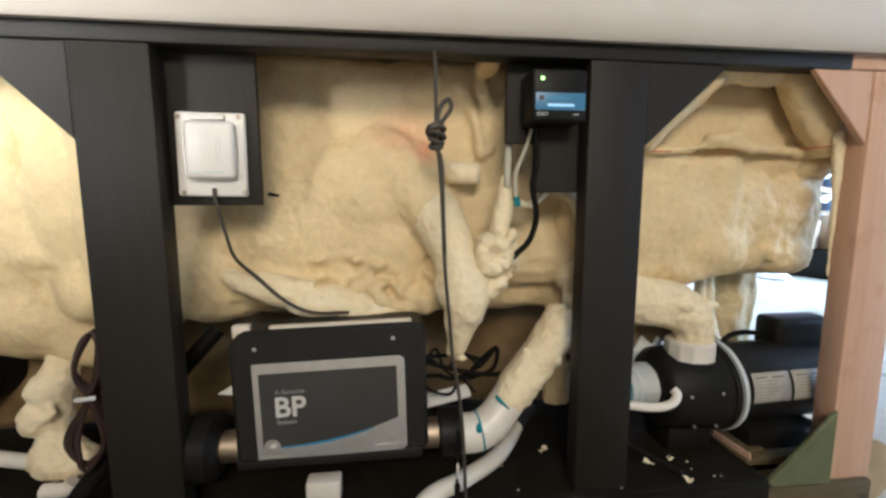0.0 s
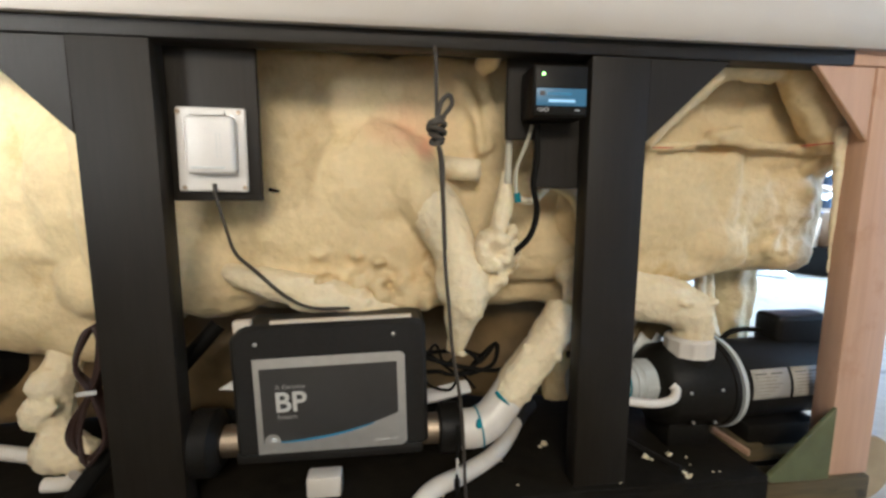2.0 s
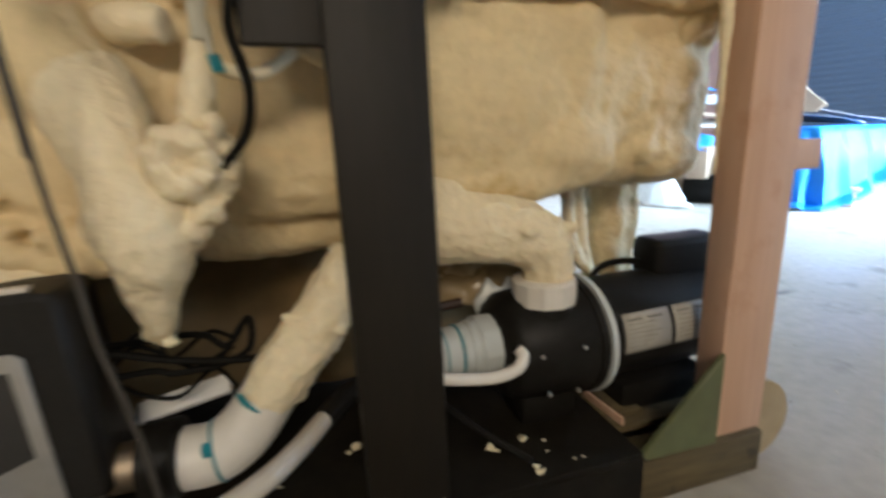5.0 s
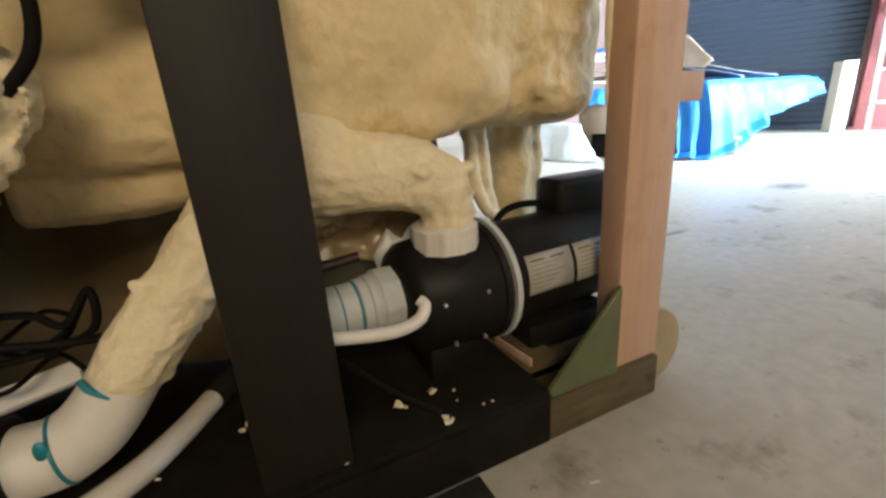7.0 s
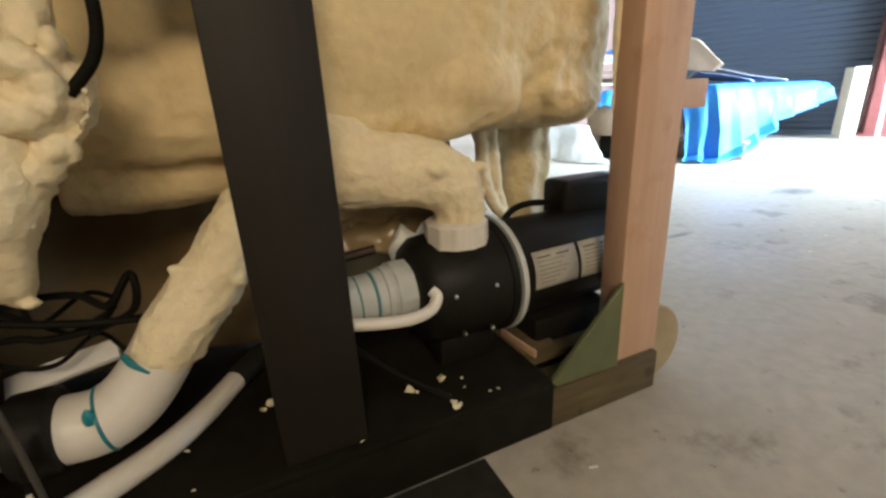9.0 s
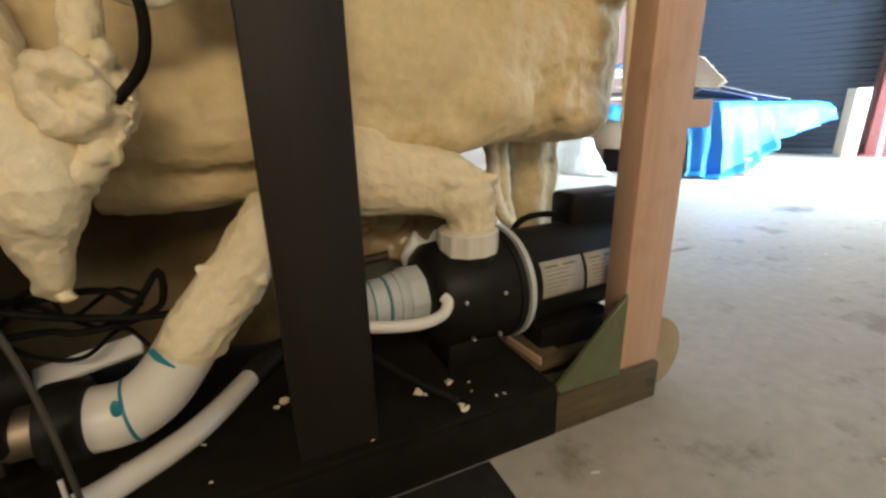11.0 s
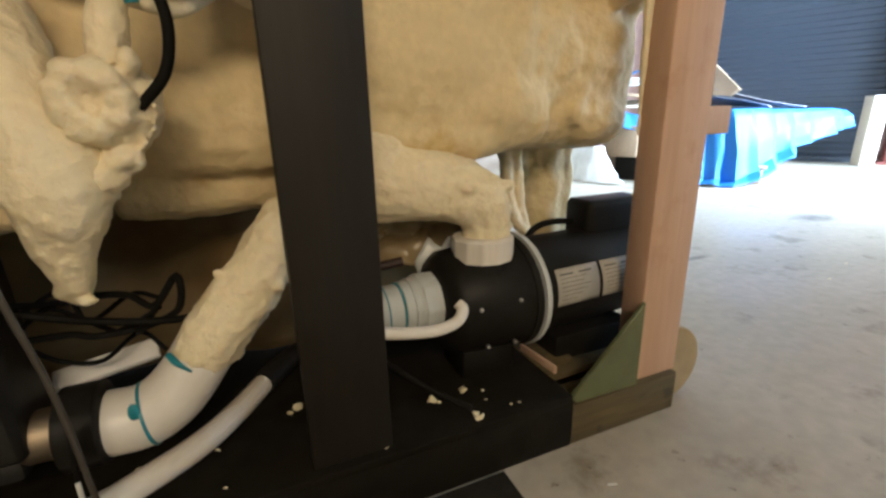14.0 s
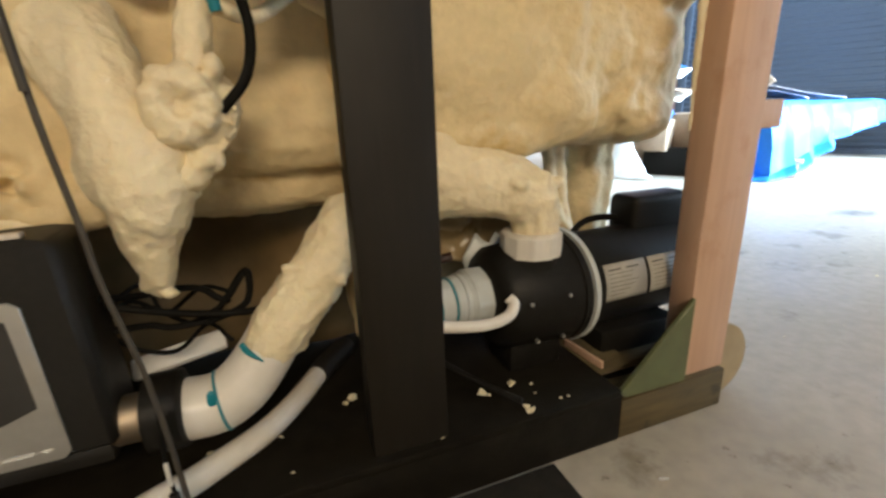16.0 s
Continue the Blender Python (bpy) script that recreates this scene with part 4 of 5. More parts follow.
def coated_pipe():
    t = thing("pvc_pipe", (0.15, 0.70, 0.1), "white PVC elbow with teal glue and foam-coated upper pipe", "pipe")
    part("elbow", tube([(0.108, 0.702, 0.176), (0.144, 0.702, 0.176), (0.172, 0.706, 0.189), (0.198, 0.714, 0.216), (0.220, 0.720, 0.248)], [0.0335, 0.0335, 0.033, 0.032, 0.0315], seg=28), PVC, t)
    part("glue_line", tube([(0.1478, 0.702, 0.1770), (0.1506, 0.7022, 0.1774)], 0.0350, seg=28, n=1), TEAL, t, "teal primer line")
    part("glue_blot", ball((0.1440, 0.6740, 0.197), (0.0055, 0.0030, 0.011), sub=2), TEAL, t, "teal primer blot")
    part("glue_blot", tube([(0.178, 0.6955, 0.243), (0.184, 0.689, 0.236), (0.191, 0.685, 0.230), (0.198, 0.683, 0.224)], [0.003, 0.0034, 0.0022, 0.0012], seg=8), TEAL, t, "teal primer smear")
    b = tube([(0.202, 0.716, 0.222), (0.226, 0.721, 0.252), (0.260, 0.732, 0.292), (0.296, 0.745, 0.334), (0.322, 0.765, 0.362)], [0.031, 0.036, 0.037, 0.037, 0.035], seg=16)
    ball((0.2335, 0.716, 0.316), 0.009, b, 2)
    ball((0.281, 0.735, 0.352), 0.014, b, 2)
    ball((0.236, 0.712, 0.222), (0.012, 0.008, 0.008), b, 2)
    rng = random.Random(31)
    for k in range(14):
        f, a = rng.random(), rng.uniform(0, 6.28)
        ball((0.222 + 0.09 * f + 0.026 * math.cos(a), 0.705 + 0.025 * f - 0.012 * rng.random(), 0.25 + 0.10 * f + 0.024 * math.sin(a)), rng.uniform(0.005, 0.009), b, 1)
    ob = part("foam_jacket", b, FOAM_PALE, t, "cream spray foam jacket")
    crust(ob, 0.003, 0.011, 0.006, 3)
    h = thing("drain_hose", (0.18, 0.70, 0.1), "white flexible hose curving over the base", "hose")
    part("hose", tube([(-0.04, 0.575, 0.017), (0.0, 0.595, 0.05), (0.05, 0.634, 0.103), (0.118, 0.676, 0.106), (0.180, 0.722, 0.106), (0.222, 0.775, 0.105), (0.262, 0.842, 0.104)], 0.0150, seg=18), PVC, h)
    part("hose_sleeve", tube([(0.255, 0.83, 0.104), (0.275, 0.86, 0.104), (0.31, 0.905, 0.104)], 0.0172, seg=18), GREY_PLASTIC, h, "dark grey sleeve on the hose")


def pump():
    t = thing("pump", (0.62, 0.76, 0.09), "black spa pump with a white union nut and grey clamp ring", "pump")
    ax = Matrix.Translation((0.575, 0.768, 0.208)) @ pose(0, 0, 0, 0, 0, 3)
    part("volute", lathe([(-0.075, 0.050), (-0.070, 0.066), (-0.055, 0.078), (0.025, 0.084), (0.050, 0.086)], ax), BLACK_PLASTIC, t)
    part("seal_plate", lathe([(0.0505, 0.088), (0.060, 0.090), (0.064, 0.080)], ax), BLACK_PLASTIC, t)
    part("clamp_ring", lathe([(0.0645, 0.086), (0.065, 0.0915), (0.073, 0.0915), (0.0735, 0.086)], ax), GREY_PVC, t, "grey clamp ring")
    part("motor", lathe([(0.074, 0.070), (0.079, 0.078), (0.30, 0.078), (0.305, 0.072)], ax), BLACK_PLASTIC, t)
    part("end_bell", lathe([(0.3055, 0.075), (0.345, 0.073), (0.360, 0.055)], ax), BLACK_PLASTIC, t)
    for a, w in ((0.095, 0.082), (0.184, 0.085)):
        b = bmesh.new()
        rows = []
        for k in range(9):
            ang = radians(188 - 42 * k / 8)
            rows.append([b.verts.new((x, 0.0787 * math.cos(ang), 0.0787 * math.sin(ang))) for x in (a, a + w)])
        for p, q in zip(rows, rows[1:]):
            b.faces.new((p[0], p[1], q[1], q[0]))
        lab = part("label", b, RATING, t, "grubby white printed rating label", ax)
        lab.modifiers.new("thick", "SOLIDIFY").thickness = 0.0004
        for r in range(7):
            ang = radians(153 + 4.6 * r)
            n = 2 if r == 0 else 1
            for q in range(n):
                x0 = a + 0.006 + 0.036 * q
                b = bmesh.new()
                ww = (0.026, 0.05, 0.045, 0.058, 0.05, 0.04, 0.03)[r] if n == 1 else 0.026
                hh = 0.9 if r == 0 else 0.32
                v = [b.verts.new((x, 0.0796 * math.cos(radians(g)), 0.0796 * math.sin(radians(g)))) for x, g in
                     ((x0, math.degrees(ang) - hh), (x0 + ww, math.degrees(ang) - hh), (x0 + ww, math.degrees(ang) + hh), (x0, math.degrees(ang) + hh))]
                b.faces.new(v)
                part("print_bar", b, PRINT, lab, "", ax)
    part("capacitor_cover", box((0.776, 0.758, 0.262), (0.908, 0.822, 0.336), 0.012, 4), BLACK_PLASTIC, t)
    part("motor_foot", box((0.69, 0.715, 0.0875), (0.85, 0.825, 0.1335), 0.006), BLACK_PLASTIC, t)
    part("volute_foot", box((0.535, 0.735, 0.0875), (0.625, 0.815, 0.135), 0.006), BLACK_PLASTIC, t)
    up = Matrix.Translation((0.574, 0.748, 0.226)) @ pose(0, 0, 0, 0, -90, 0)
    part("discharge_neck", lathe([(-0.01, 0.05), (0.04, 0.042), (0.052, 0.041)], up), BLACK_PLASTIC, t)
    nut = ribbed([(0.050, 0.038), (0.0505, 0.0435), (0.081, 0.0435), (0.084, 0.041), (0.084, 0.030)], 0.043, 0.0014, 96, 8)
    part("union_nut", nut, PVC, t, "white ribbed union nut", up)
    sx = Matrix.Translation((0.505, 0.765, 0.215)) @ pose(0, 0, 0, 0, 0, 183)
    part("suction_nut", ribbed([(-0.002, 0.034), (0.0, 0.0425), (0.030, 0.0435), (0.032, 0.0405), (0.037, 0.0385)], 0.042, 0.0012, 96, 12), GREY_PVC, t, "grey-white suction union nut", sx)
    part("suction_collar", lathe([(0.0372, 0.0385), (0.0385, 0.0395), (0.0435, 0.0395), (0.0445, 0.0375)], sx), GREY_PVC, t, "grey-white collar on the suction pipe")
    part("suction_pipe", lathe([(0.0447, 0.037), (0.056, 0.037), (0.058, 0.0345), (0.095, 0.0345), (0.16, 0.0345)], sx), GREY_PVC, t, "blue-white suction pipe")
    part("glue_line", lathe([(0.0575, 0.0365), (0.0605, 0.0365)], sx), TEAL, t, "teal primer line")
    part("glue_line", lathe([(0.080, 0.0352), (0.082, 0.0352)], sx), TEAL, t, "teal primer line")
    for x, z in ((0.541, 0.222), (0.603, 0.225)):
        part("bolt", lathe([(0, 0.0034), (0.004, 0.0028), (0.005, 0.0014)], Matrix.Translation((x, 0.690, z)) @ pose(0, 0, 0, 0, 0, -90), 8), STEEL, t, "small bright bolt")
    for x, z in ((0.556, 0.160), (0.600, 0.158)):
        part("bolt", lathe([(0, 0.0032), (0.005, 0.0028)], Matrix.Translation((x, 0.698, z)) @ pose(0, 0, 0, 0, 0, -90), 8), STEEL, t, "small bright bolt")
    part("bleed_hose", tube([(0.36, 0.70, 0.226), (0.42, 0.692, 0.213), (0.472, 0.688, 0.207), (0.505, 0.690, 0.212), (0.517, 0.696, 0.226), (0.513, 0.703, 0.232)], 0.008, seg=14), PVC, t, "thin white bleed hose")
    part("barb", lathe([(0, 0.003), (0.008, 0.003)], Matrix.Translation((0.517, 0.700, 0.222)) @ pose(0, 0, 0, 0, -60, 70), 12), STEEL, t)
    part("power_lead", tube([(0.675, 0.80, 0.262), (0.70, 0.80, 0.292), (0.735, 0.80, 0.300), (0.78, 0.80, 0.296)], 0.0055, seg=10), RUBBER, t)


control_box()
coated_pipe()
pump()


# ---- boards' devices and cables ----
def wifi_box():
    t = thing("white_module", (-0.25, 0.68, 0.585), "flat white plastic module screwed to the black board", "module")
    turn = pose(0, 0, 0, 0, 0.8, 0)
    part("flange", box((-0.302, 0.6745, 0.586), (-0.206, 0.6835, 0.706), 0.004, 3, turn=turn), WHITE_PLASTIC, t)
    part("cover", box((-0.285, 0.657, 0.611), (-0.217, 0.676, 0.692), 0.007, 3, turn=turn), WHITE_PLASTIC, t, "raised white cover")
    part("rib", box((-0.279, 0.669, 0.694), (-0.232, 0.676, 0.701), 0.002, 2), WHITE_PLASTIC, t)
    part("slot", box((-0.277, 0.6563, 0.6185), (-0.231, 0.6572, 0.6215), 0.0003), GREY_PVC, t)
    for x, z in ((-0.297, 0.699), (-0.214, 0.699), (-0.294, 0.592), (-0.211, 0.592)):
        part("screw", lathe([(0, 0.0035), (0.002, 0.003)], Matrix.Translation((x, 0.6746, z)) @ pose(0, 0, 0, 0, 0, -90), 12), BRASS, t)
    for k in range(2):
        for q in range(6):
            part("print_bar", box((-0.241 + 0.005 * k, 0.6563, 0.634 + 0.006 * q), (-0.2400 + 0.005 * k, 0.6569, 0.638 + 0.006 * q), 0), GREY_PVC, t)
    part("gland", lathe([(0, 0.003), (0.012, 0.003)], Matrix.Translation((-0.252, 0.672, 0.598)) @ pose(0, 0, 0, 0, 90, 0), 12), GREY_CABLE, t)
    c = thing("grey_lead", (-0.2, 0.72, 0.4), "thin grey lead hanging from the white module", "cable")
    part("lead", tube([(-0.252, 0.668, 0.588), (-0.243, 0.680, 0.53), (-0.240, 0.705, 0.49), (-0.220, 0.735, 0.455), (-0.175, 0.733, 0.413), (-0.130, 0.722, 0.395), (-0.07, 0.725, 0.392)], [0.0026, 0.0026, 0.0028, 0.0034, 0.003, 0.0025, 0.0025], seg=8), GREY_CABLE, c)


def display_module():
    t = thing("display_module", (0.25, 0.64, 0.69), "black ozone module with a lit blue display and green lamp", "module")
    part("housing", box((0.206, 0.626, 0.694), (0.289, 0.6835, 0.768), 0.004, 3), BLACK_PLASTIC, t)
    part("bezel", box((0.209, 0.6235, 0.697), (0.286, 0.6262, 0.765), 0.001), BLACK_PLASTIC, t)
    part("screen", box((0.2105, 0.6215, 0.710), (0.285, 0.6237, 0.734), 0.0006), LCD, t, "lit blue display")
    part("screen_text", box((0.228, 0.6208, 0.7145), (0.268, 0.6213, 0.7185), 0), LCD_TEXT, t)
    part("screen_text", box((0.215, 0.6208, 0.7235), (0.2225, 0.6213, 0.730), 0), LABEL_DARK, t)
    part("screen_text", box((0.226, 0.6208, 0.7245), (0.262, 0.6213, 0.728), 0), LABEL_BLUE, t)
    for x in (0.217, 0.2255):
        ring = tube([(x + 0.0035 * math.cos(radians(a)), 0.6228, 0.7045 + 0.0022 * math.sin(radians(a))) for a in range(0, 361, 30)], 0.0006, seg=6, n=1)
        part("badge", ring, LABEL_WHITE, t)
    part("badge", box((0.221, 0.6225, 0.7040), (0.2225, 0.6232, 0.7050), 0), LABEL_WHITE, t)
    part("print_bar", box((0.268, 0.6225, 0.7035), (0.276, 0.6232, 0.7050), 0), GREY_PVC, t)
    part("indicator", lathe([(0, 0.0026), (0.002, 0.0018)], Matrix.Translation((0.2205, 0.6232, 0.754)) @ pose(0, 0, 0, 0, 0, -90), 14), LED, t, "glowing green lamp")
    c = thing("module_cable", (0.22, 0.67, 0.5), "thick black cable looping from the module into the foam", "cable")
    part("cable", tube([(0.228, 0.668, 0.690), (0.230, 0.670, 0.64), (0.226, 0.672, 0.60), (0.2345, 0.676, 0.555), (0.226, 0.682, 0.515), (0.200, 0.690, 0.485)], 0.0048, seg=10), RUBBER, c)
    v = thing("air_tube", (0.2, 0.70, 0.6), "thin clear tube with a teal-tipped joint", "tube")
    part("clear_tube", tube([(0.222, 0.672, 0.690), (0.218, 0.684, 0.665), (0.203, 0.69, 0.62), (0.206, 0.694, 0.575)], 0.0032, seg=10), CLEAR_TUBE, v)
    part("teal_tip", tube([(0.206, 0.694, 0.585), (0.209, 0.696, 0.570)], 0.0055, seg=10, n=1), TEAL, v, "teal-stained joint")
    part("rigid_tube", tube([(0.194, 0.705, 0.79), (0.194, 0.705, 0.60)], 0.006, seg=12, n=1), CLEAR_TUBE, v)
    part("joint", tube([(0.205, 0.698, 0.575), (0.24, 0.72, 0.572), (0.28, 0.74, 0.60)], 0.007, seg=12), FOAM_PALE, v)
    d = thing("foam_spur", (0.33, 0.72, 0.56), "foam-streaked thin pipe behind the post", "pipe")
    part("pipe", tube([(0.29, 0.74, 0.60), (0.325, 0.735, 0.575), (0.345, 0.74, 0.52)], 0.011, seg=12), FOAM_PALE, d)


def knotted_cord():
    t = thing("hanging_cord", (0.08, 0.63, 0.4), "grey-black cord hanging from the rail with a loop knot", "cord")
    F = 0.636
    part("cord", tube([(0.066, 0.66, 0.800), (0.067, F, 0.775), (0.068, F, 0.70), (0.068, F - 0.004, 0.665), (0.074, F, 0.625), (0.078, F, 0.55), (0.081, F, 0.48), (0.088, F, 0.40), (0.0925, F - 0.002, 0.345), (0.104, F - 0.002, 0.27), (0.110, F - 0.003, 0.20), (0.114, F - 0.004, 0.11), (0.116, 0.628, 0.088)], 0.0027, seg=8), GREY_CABLE, t)
    b = tube([(0.069, F - 0.004, 0.688), (0.074, F - 0.006, 0.712), (0.085, F - 0.006, 0.722), (0.089, F - 0.006, 0.710), (0.078, F - 0.006, 0.694), (0.070, F - 0.005, 0.682)], 0.0032, seg=8)
    for k in range(5):
        z = 0.688 - 0.0075 * k
        r = (0.010, 0.012, 0.012, 0.009, 0.008)[k]
        tube([(0.068 + r * math.cos(radians(a)), F - 0.002 + r * 0.75 * math.sin(radians(a)), z + 0.004 * math.cos(radians(a + 70 * k))) for a in range(0, 361, 45)], 0.0036, seg=8, n=3, bm=b)
    part("knot", b, GREY_CABLE, t)
    part("second_strand", tube([(0.068, F - 0.008, 0.66), (0.076, F - 0.006, 0.63), (0.0775, F - 0.005, 0.58), (0.080, F - 0.005, 0.50)], 0.0028, seg=8), GREY_CABLE, t)
    z = thing("tagged_wire", (0.105, 0.64, 0.13), "short wire end with a white tie beside the cord", "wire")
    part("wire", tube([(0.104, 0.645, 0.215), (0.101, 0.64, 0.17), (0.1015, 0.64, 0.12), (0.10, 0.642, 0.092)], 0.0022, seg=8), RUBBER, z)
    part("tie", box((0.0995, 0.636, 0.135), (0.1035, 0.6385, 0.162), 0.0005), LABEL_WHITE, z, "white tie")
    part("plug", box((0.097, 0.634, 0.104), (0.106, 0.641, 0.126), 0.002), BLACK_PLASTIC, z)


def cable_coil():
    t = thing("cable_coil", (-0.43, 0.65, 0.28), "dark maroon cable coiled and tied beside the post", "cable")
    rng = random.Random(5)
    for k in range(7):
        w = 0.018 + 0.004 * k
        dx, dz = -0.014, -0.008
        j = [rng.uniform(-0.004, 0.004) for _ in range(8)]
        y = 0.655 + 0.003 * k
        part("loop", tube([(p[0] + dx, p[1], p[2] + dz) for p in ((-0.425 + j[0], y, 0.305), (-0.430 - w * 0.5, y, 0.34), (-0.420 - w * 0.3 + j[1], y, 0.385), (-0.410 + j[2], y, 0.397 + j[5]), (-0.408 + j[3], y, 0.35), (-0.424 + j[4], y, 0.305),
                            (-0.425 - w + j[1], y, 0.25), (-0.428 - w + j[2], y, 0.215), (-0.440 + j[3], y, 0.195 + j[6]), (-0.415 + w * 0.3, y, 0.235), (-0.423, y, 0.305))], 0.0032, seg=7, n=5), MAROON, t)
    part("tie", tube([(-0.451, 0.650, 0.296), (-0.438, 0.645, 0.299), (-0.425, 0.650, 0.298)], 0.0035, seg=8), LABEL_WHITE, t, "white cable tie")
    part("tail", tube([(-0.50, 0.665, 0.10), (-0.425, 0.70, 0.205), (-0.369, 0.74, 0.276), (-0.325, 0.768, 0.328), (-0.305, 0.785, 0.352)], 0.014, seg=12), RUBBER, t, "thick black hose")


def wire_nest():
    t = thing("wire_bundle", (0.1, 0.74, 0.28), "tangle of thin black wires behind the control box", "wires")
    rng = random.Random(9)
    for k in range(5):
        z = 0.31 - 0.014 * k
        p = [(0.055, 0.72 + 0.005 * k, z)]
        for q in range(4):
            p.append((0.075 + 0.028 * q + rng.uniform(-0.008, 0.012), 0.77 + rng.uniform(-0.02, 0.03), z - 0.008 * q + rng.uniform(-0.025, 0.02)))
        if k % 3 == 0:
            p += [(0.19, 0.75, 0.31), (0.185, 0.75, 0.27), (0.14, 0.755, 0.25)]
        part("wire", tube(p, 0.0027 if k % 3 else 0.004, seg=7, n=6), RUBBER, t)
    part("wire", tube([(0.05, 0.73, 0.30), (0.12, 0.735, 0.275), (0.19, 0.75, 0.258), (0.24, 0.78, 0.255)], 0.0045, seg=8), RUBBER, t)
    solo("foil_scrap", box((0.045, 0.782, 0.188), (0.150, 0.792, 0.216), 0.003, turn=pose(0, 0, 0, -58, -8, 8)), SHEET, "crumpled white plastic scrap behind the heater", "scrap")
    solo("foil_scrap", prism([(-0.31, 0.235), (-0.28, 0.252), (-0.255, 0.252), (-0.255, 0.228)], 0.775, 0.785, 0.002), SHEET, "white plastic scrap beside the control box", "scrap")
    b = bmesh.new()
    n, m = 34, 22
    vs = [[b.verts.new(Vector((0.37 + 0.20 * i / n, 0.835, 0.250 + 0.12 * j / m)) + Vector((0, 1, 0.2)) * (0.045 * noise.noise(Vector((i * 0.10, j * 0.09, 2))) + 0.012 * abs(noise.noise(Vector((i * 0.23, j * 0.2, 7)))) - 0.035 * j / m)) for j in range(m + 1)] for i in range(n + 1)]
    for i in range(n):
        for j in range(m):
            b.faces.new((vs[i][j], vs[i + 1][j], vs[i + 1][j + 1], vs[i][j + 1]))
    ob = solo("crumpled_film", b, FILM, "crumpled glossy brown plastic film behind the pump", "plastic film")
    ob.modifiers.new("thick", "SOLIDIFY").thickness = 0.002
    solo("brown_rod", tube([(0.35, 0.80, 0.262), (0.42, 0.80, 0.266), (0.468, 0.80, 0.270)], 0.007, seg=10), MAROON, "dark red-brown rod behind the suction pipe", "rod")
    b = bmesh.new()
    p = [b.verts.new(q) for q in ((0.492, 0.812, 0.262), (0.518, 0.820, 0.296), (0.534, 0.808, 0.280), (0.560, 0.820, 0.302), (0.562, 0.812, 0.244), (0.534, 0.806, 0.228), (0.498, 0.820, 0.232))]
    for f in ((0, 1, 2), (0, 2, 5), (0, 5, 6), (2, 3, 4), (2, 4, 5)):
        b.faces.new([p[k] for k in f])
    bmesh.ops.subdivide_edges(b, edges=list(b.edges), cuts=3, use_grid_fill=True)
    for v in b.verts:
        v.co += noise.noise_vector(v.co * 90) * 0.0022
    ob = solo("poly_flap", b, GREY_PVC, "crumpled greyish plastic flap behind the pump", "plastic flap")
    ob.modifiers.new("thick", "SOLIDIFY").thickness = 0.0015


def valve_pipe():
    t = thing("foam_pipe", (-0.59, 0.80, 0.09), "foam-wrapped drain pipe with a short side branch", "pipe")
    b = tube([(-0.585, 0.88, 0.36), (-0.588, 0.83, 0.29), (-0.594, 0.81, 0.24), (-0.594, 0.80, 0.17), (-0.584, 0.80, 0.12)], [0.030, 0.029, 0.030, 0.030, 0.038], seg=14)
    ball((-0.608, 0.788, 0.205), (0.032, 0.028, 0.034), b)
    ball((-0.596, 0.795, 0.250), (0.030, 0.026, 0.034), b)
    ball((-0.580, 0.785, 0.136), (0.047, 0.040, 0.042), b)
    ball((-0.552, 0.785, 0.126), (0.034, 0.034, 0.034), b)
    rng = random.Random(41)
    for k in range(12):
        ball((-0.59 + rng.uniform(-0.035, 0.03), 0.765 + 0.015 * rng.random(), rng.uniform(0.12, 0.26)), rng.uniform(0.005, 0.009), b, 1)
    ob = part("foam_jacket", b, FOAM_PALE, t, "pale lumpy foam jacket")
    crust(ob, 0.004, 0.018, 0.007, 3)
    part("branch", tube([(-0.95, 0.82, 0.165), (-0.78, 0.81, 0.140), (-0.60, 0.80, 0.110)], 0.013, seg=14), PVC, t)
    part("tee", tube([(-0.575, 0.735, 0.1035), (-0.54, 0.735, 0.1035), (-0.528, 0.737, 0.115)], 0.012, seg=14), PVC, t)
    solo("blower", lathe([(-0.06, 0.05), (-0.05, 0.085), (-0.01, 0.085), (-0.008, 0.089), (0.004, 0.089), (0.006, 0.085), (0.05, 0.085), (0.06, 0.05)], Matrix.Translation((-0.86, 0.96, 0.24)) @ pose(0, 0, 0, 0, 0, 70)), BLACK_PLASTIC, "black blower body in the shade under the foam", "blower")


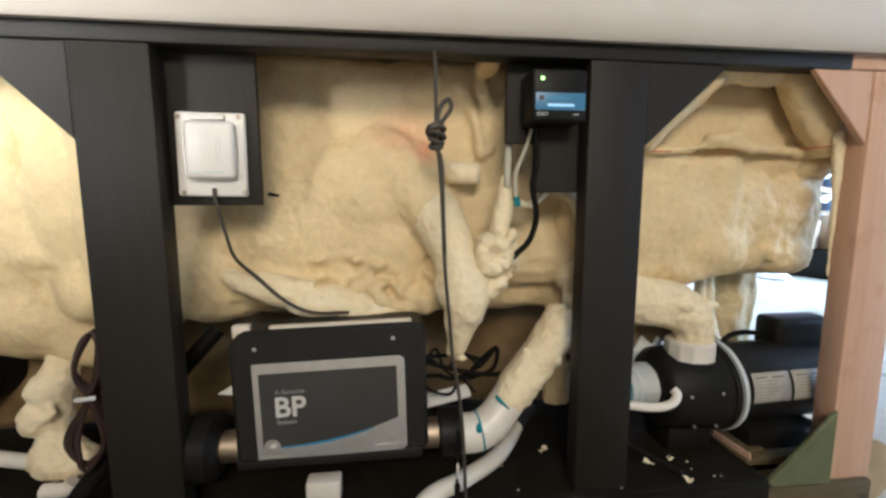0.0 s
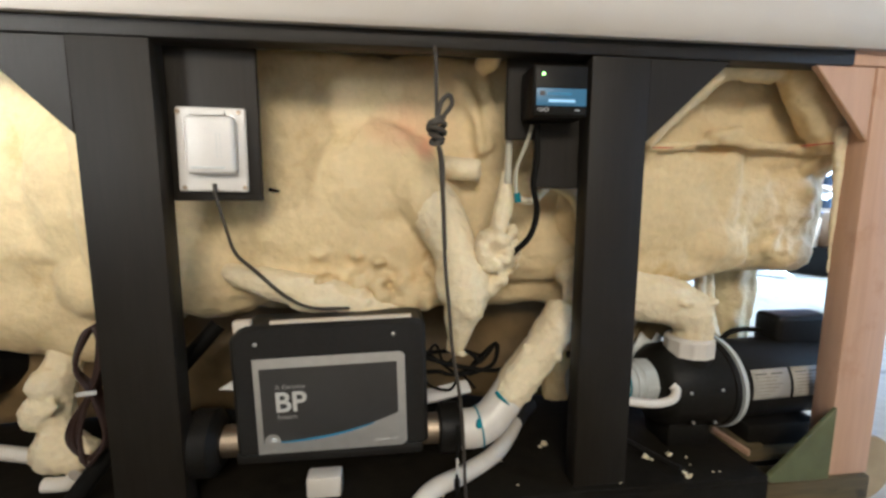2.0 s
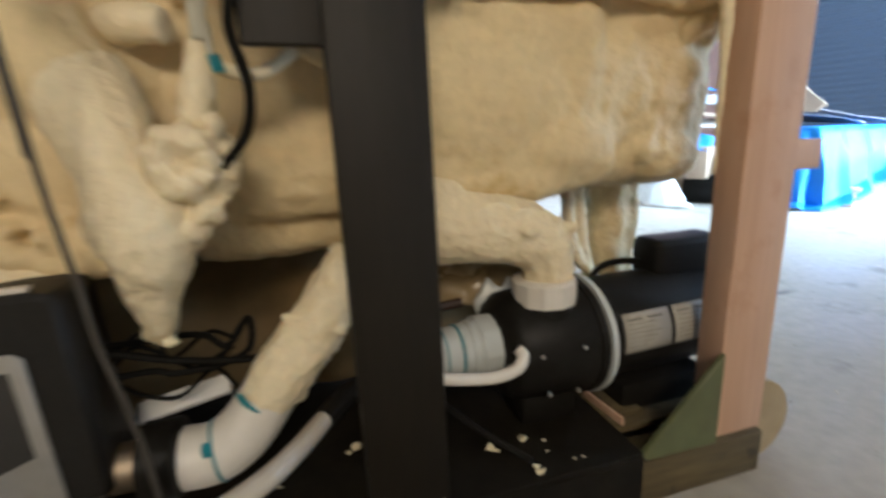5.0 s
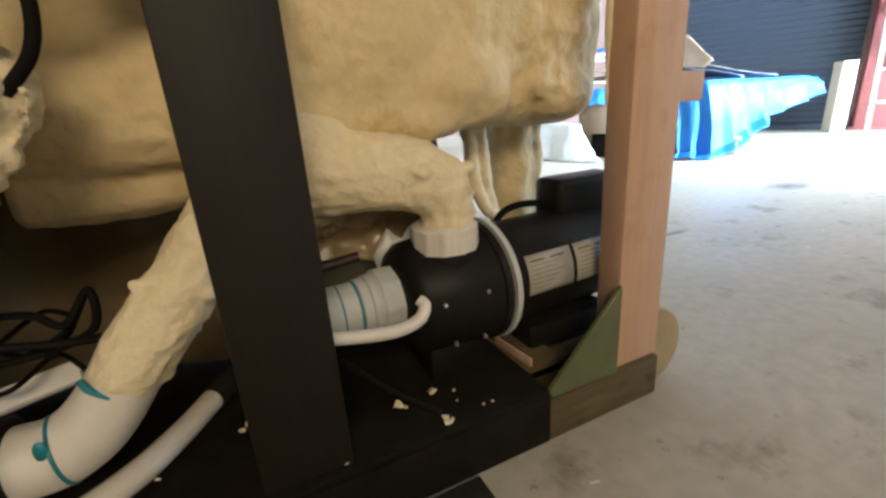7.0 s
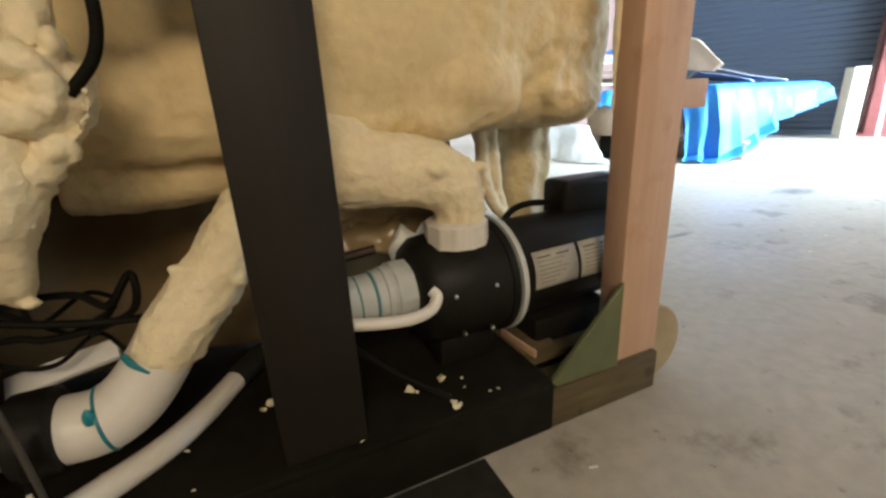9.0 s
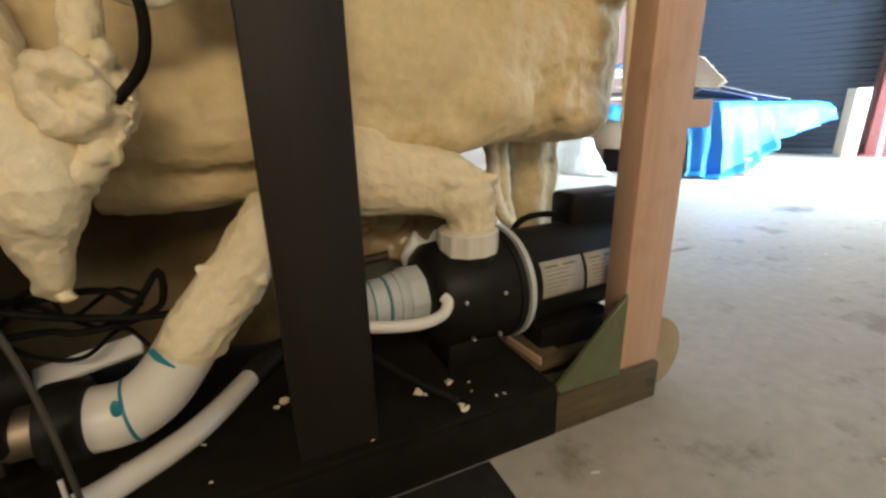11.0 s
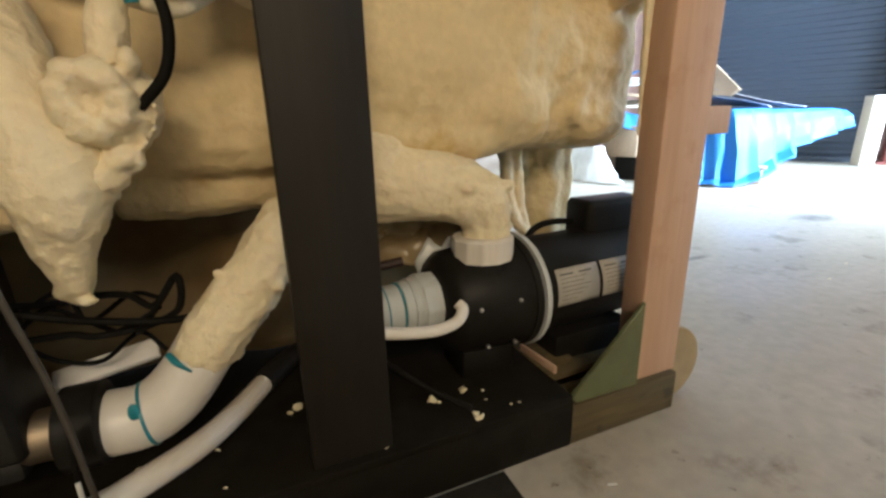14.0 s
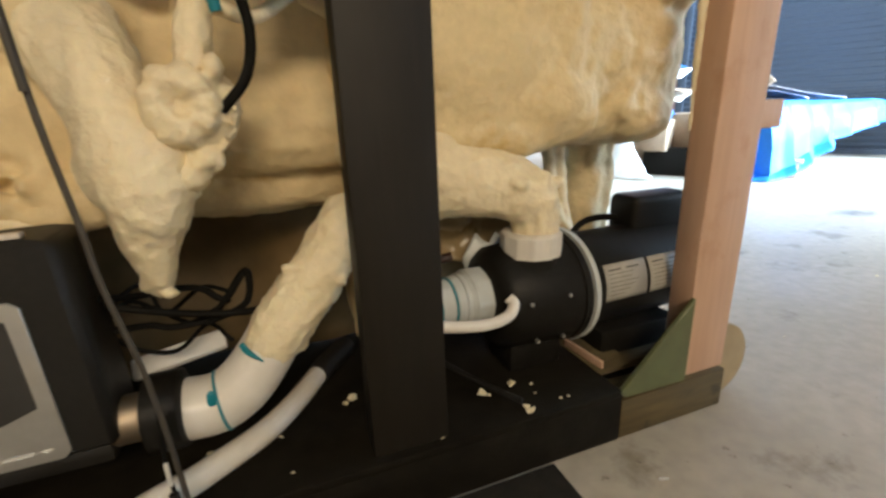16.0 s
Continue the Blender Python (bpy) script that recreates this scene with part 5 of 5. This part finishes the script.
def marks():
    t = thing("marker_line", (0.48, 0.7, 0.66), "red marker dashes on the foam edge", "marking")
    part("dash", box((0.435, 0.7045, 0.6605), (0.482, 0.7065, 0.6625), 0), RED_MARK, t)
    part("dash", box((0.714, 0.691, 0.6685), (0.778, 0.693, 0.6705), 0, turn=pose(0, 0, 0, 0, -5, 0)), RED_MARK, t)
    solo("twig", tube([(-0.202, 0.772, 0.590), (-0.192, 0.768, 0.588), (-0.178, 0.775, 0.585)], [0.003, 0.0025, 0.0015], seg=7), RUBBER, "dark wire end poking out of the foam", "wire")
    rng = random.Random(3)
    spots = [(0.472, 0.707, 0.016), (0.480, 0.700, 0.010), (0.522, 0.711, 0.014), (0.513, 0.646, 0.016), (0.516, 0.655, 0.012), (0.543, 0.679, 0.006), (0.569, 0.654, 0.006), (0.582, 0.653, 0.006), (0.298, 0.771, 0.016), (0.287, 0.764, 0.010), (0.118, 0.733, 0.010), (0.199, 0.729, 0.007), (0.388, 0.645, 0.006), (-0.03, 0.645, 0.007), (0.08, 0.65, 0.007), (-0.22, 0.645, 0.022), (0.55, 0.70, 0.006), (0.21, 0.66, 0.006)]
    for x, y, r in spots:
        r *= 0.42
        b = ball((x, y, 0.0875 + r * 0.4), (r, r * 0.7, r * 0.45), sub=2)
        for v in b.verts:
            v.co += noise.noise_vector(v.co * 160) * r * 0.9
            v.co.z = max(v.co.z, 0.0872)
        solo("foam_crumb", b, CRUMB, "crumb of cream foam on the black base", "crumb", "foam crumbs")
    for k in range(26):
        a, r = rng.uniform(0.9, 2.4), rng.uniform(0.0015, 0.0042)
        x, y = a, rng.uniform(-0.3, 1.4)
        b = ball((x, y, r * 0.45), (r * rng.uniform(0.8, 1.8), r, r * 0.45), sub=1)
        solo("foam_crumb", b, CRUMB, "small pale crumb on the concrete", "crumb", "floor crumbs")
    solo("nail", tube([(0.658, 0.555, 0.002), (0.670, 0.551, 0.002)], 0.0016, seg=8, n=1), LABEL_WHITE, "short pale off-cut lying on the concrete", "offcut")
    # thin dark slab over the floor in front of the base
    solo("dark_slab", box((-0.7, 0.2, 0.0005), (0.545, 0.630, 0.006), 0.002), DARK_SLAB, "thin dark slab over the floor before the base", "mat")
    solo("skid_strap", tube([(0.43, 0.84, 0.098), (0.47, 0.745, 0.094), (0.512, 0.662, 0.094)], 0.0045, seg=8), GREY_PLASTIC, "dark grey cable lying across the base", "cable")


wifi_box()
display_module()
knotted_cord()
cable_coil()
wire_nest()
valve_pipe()
marks()
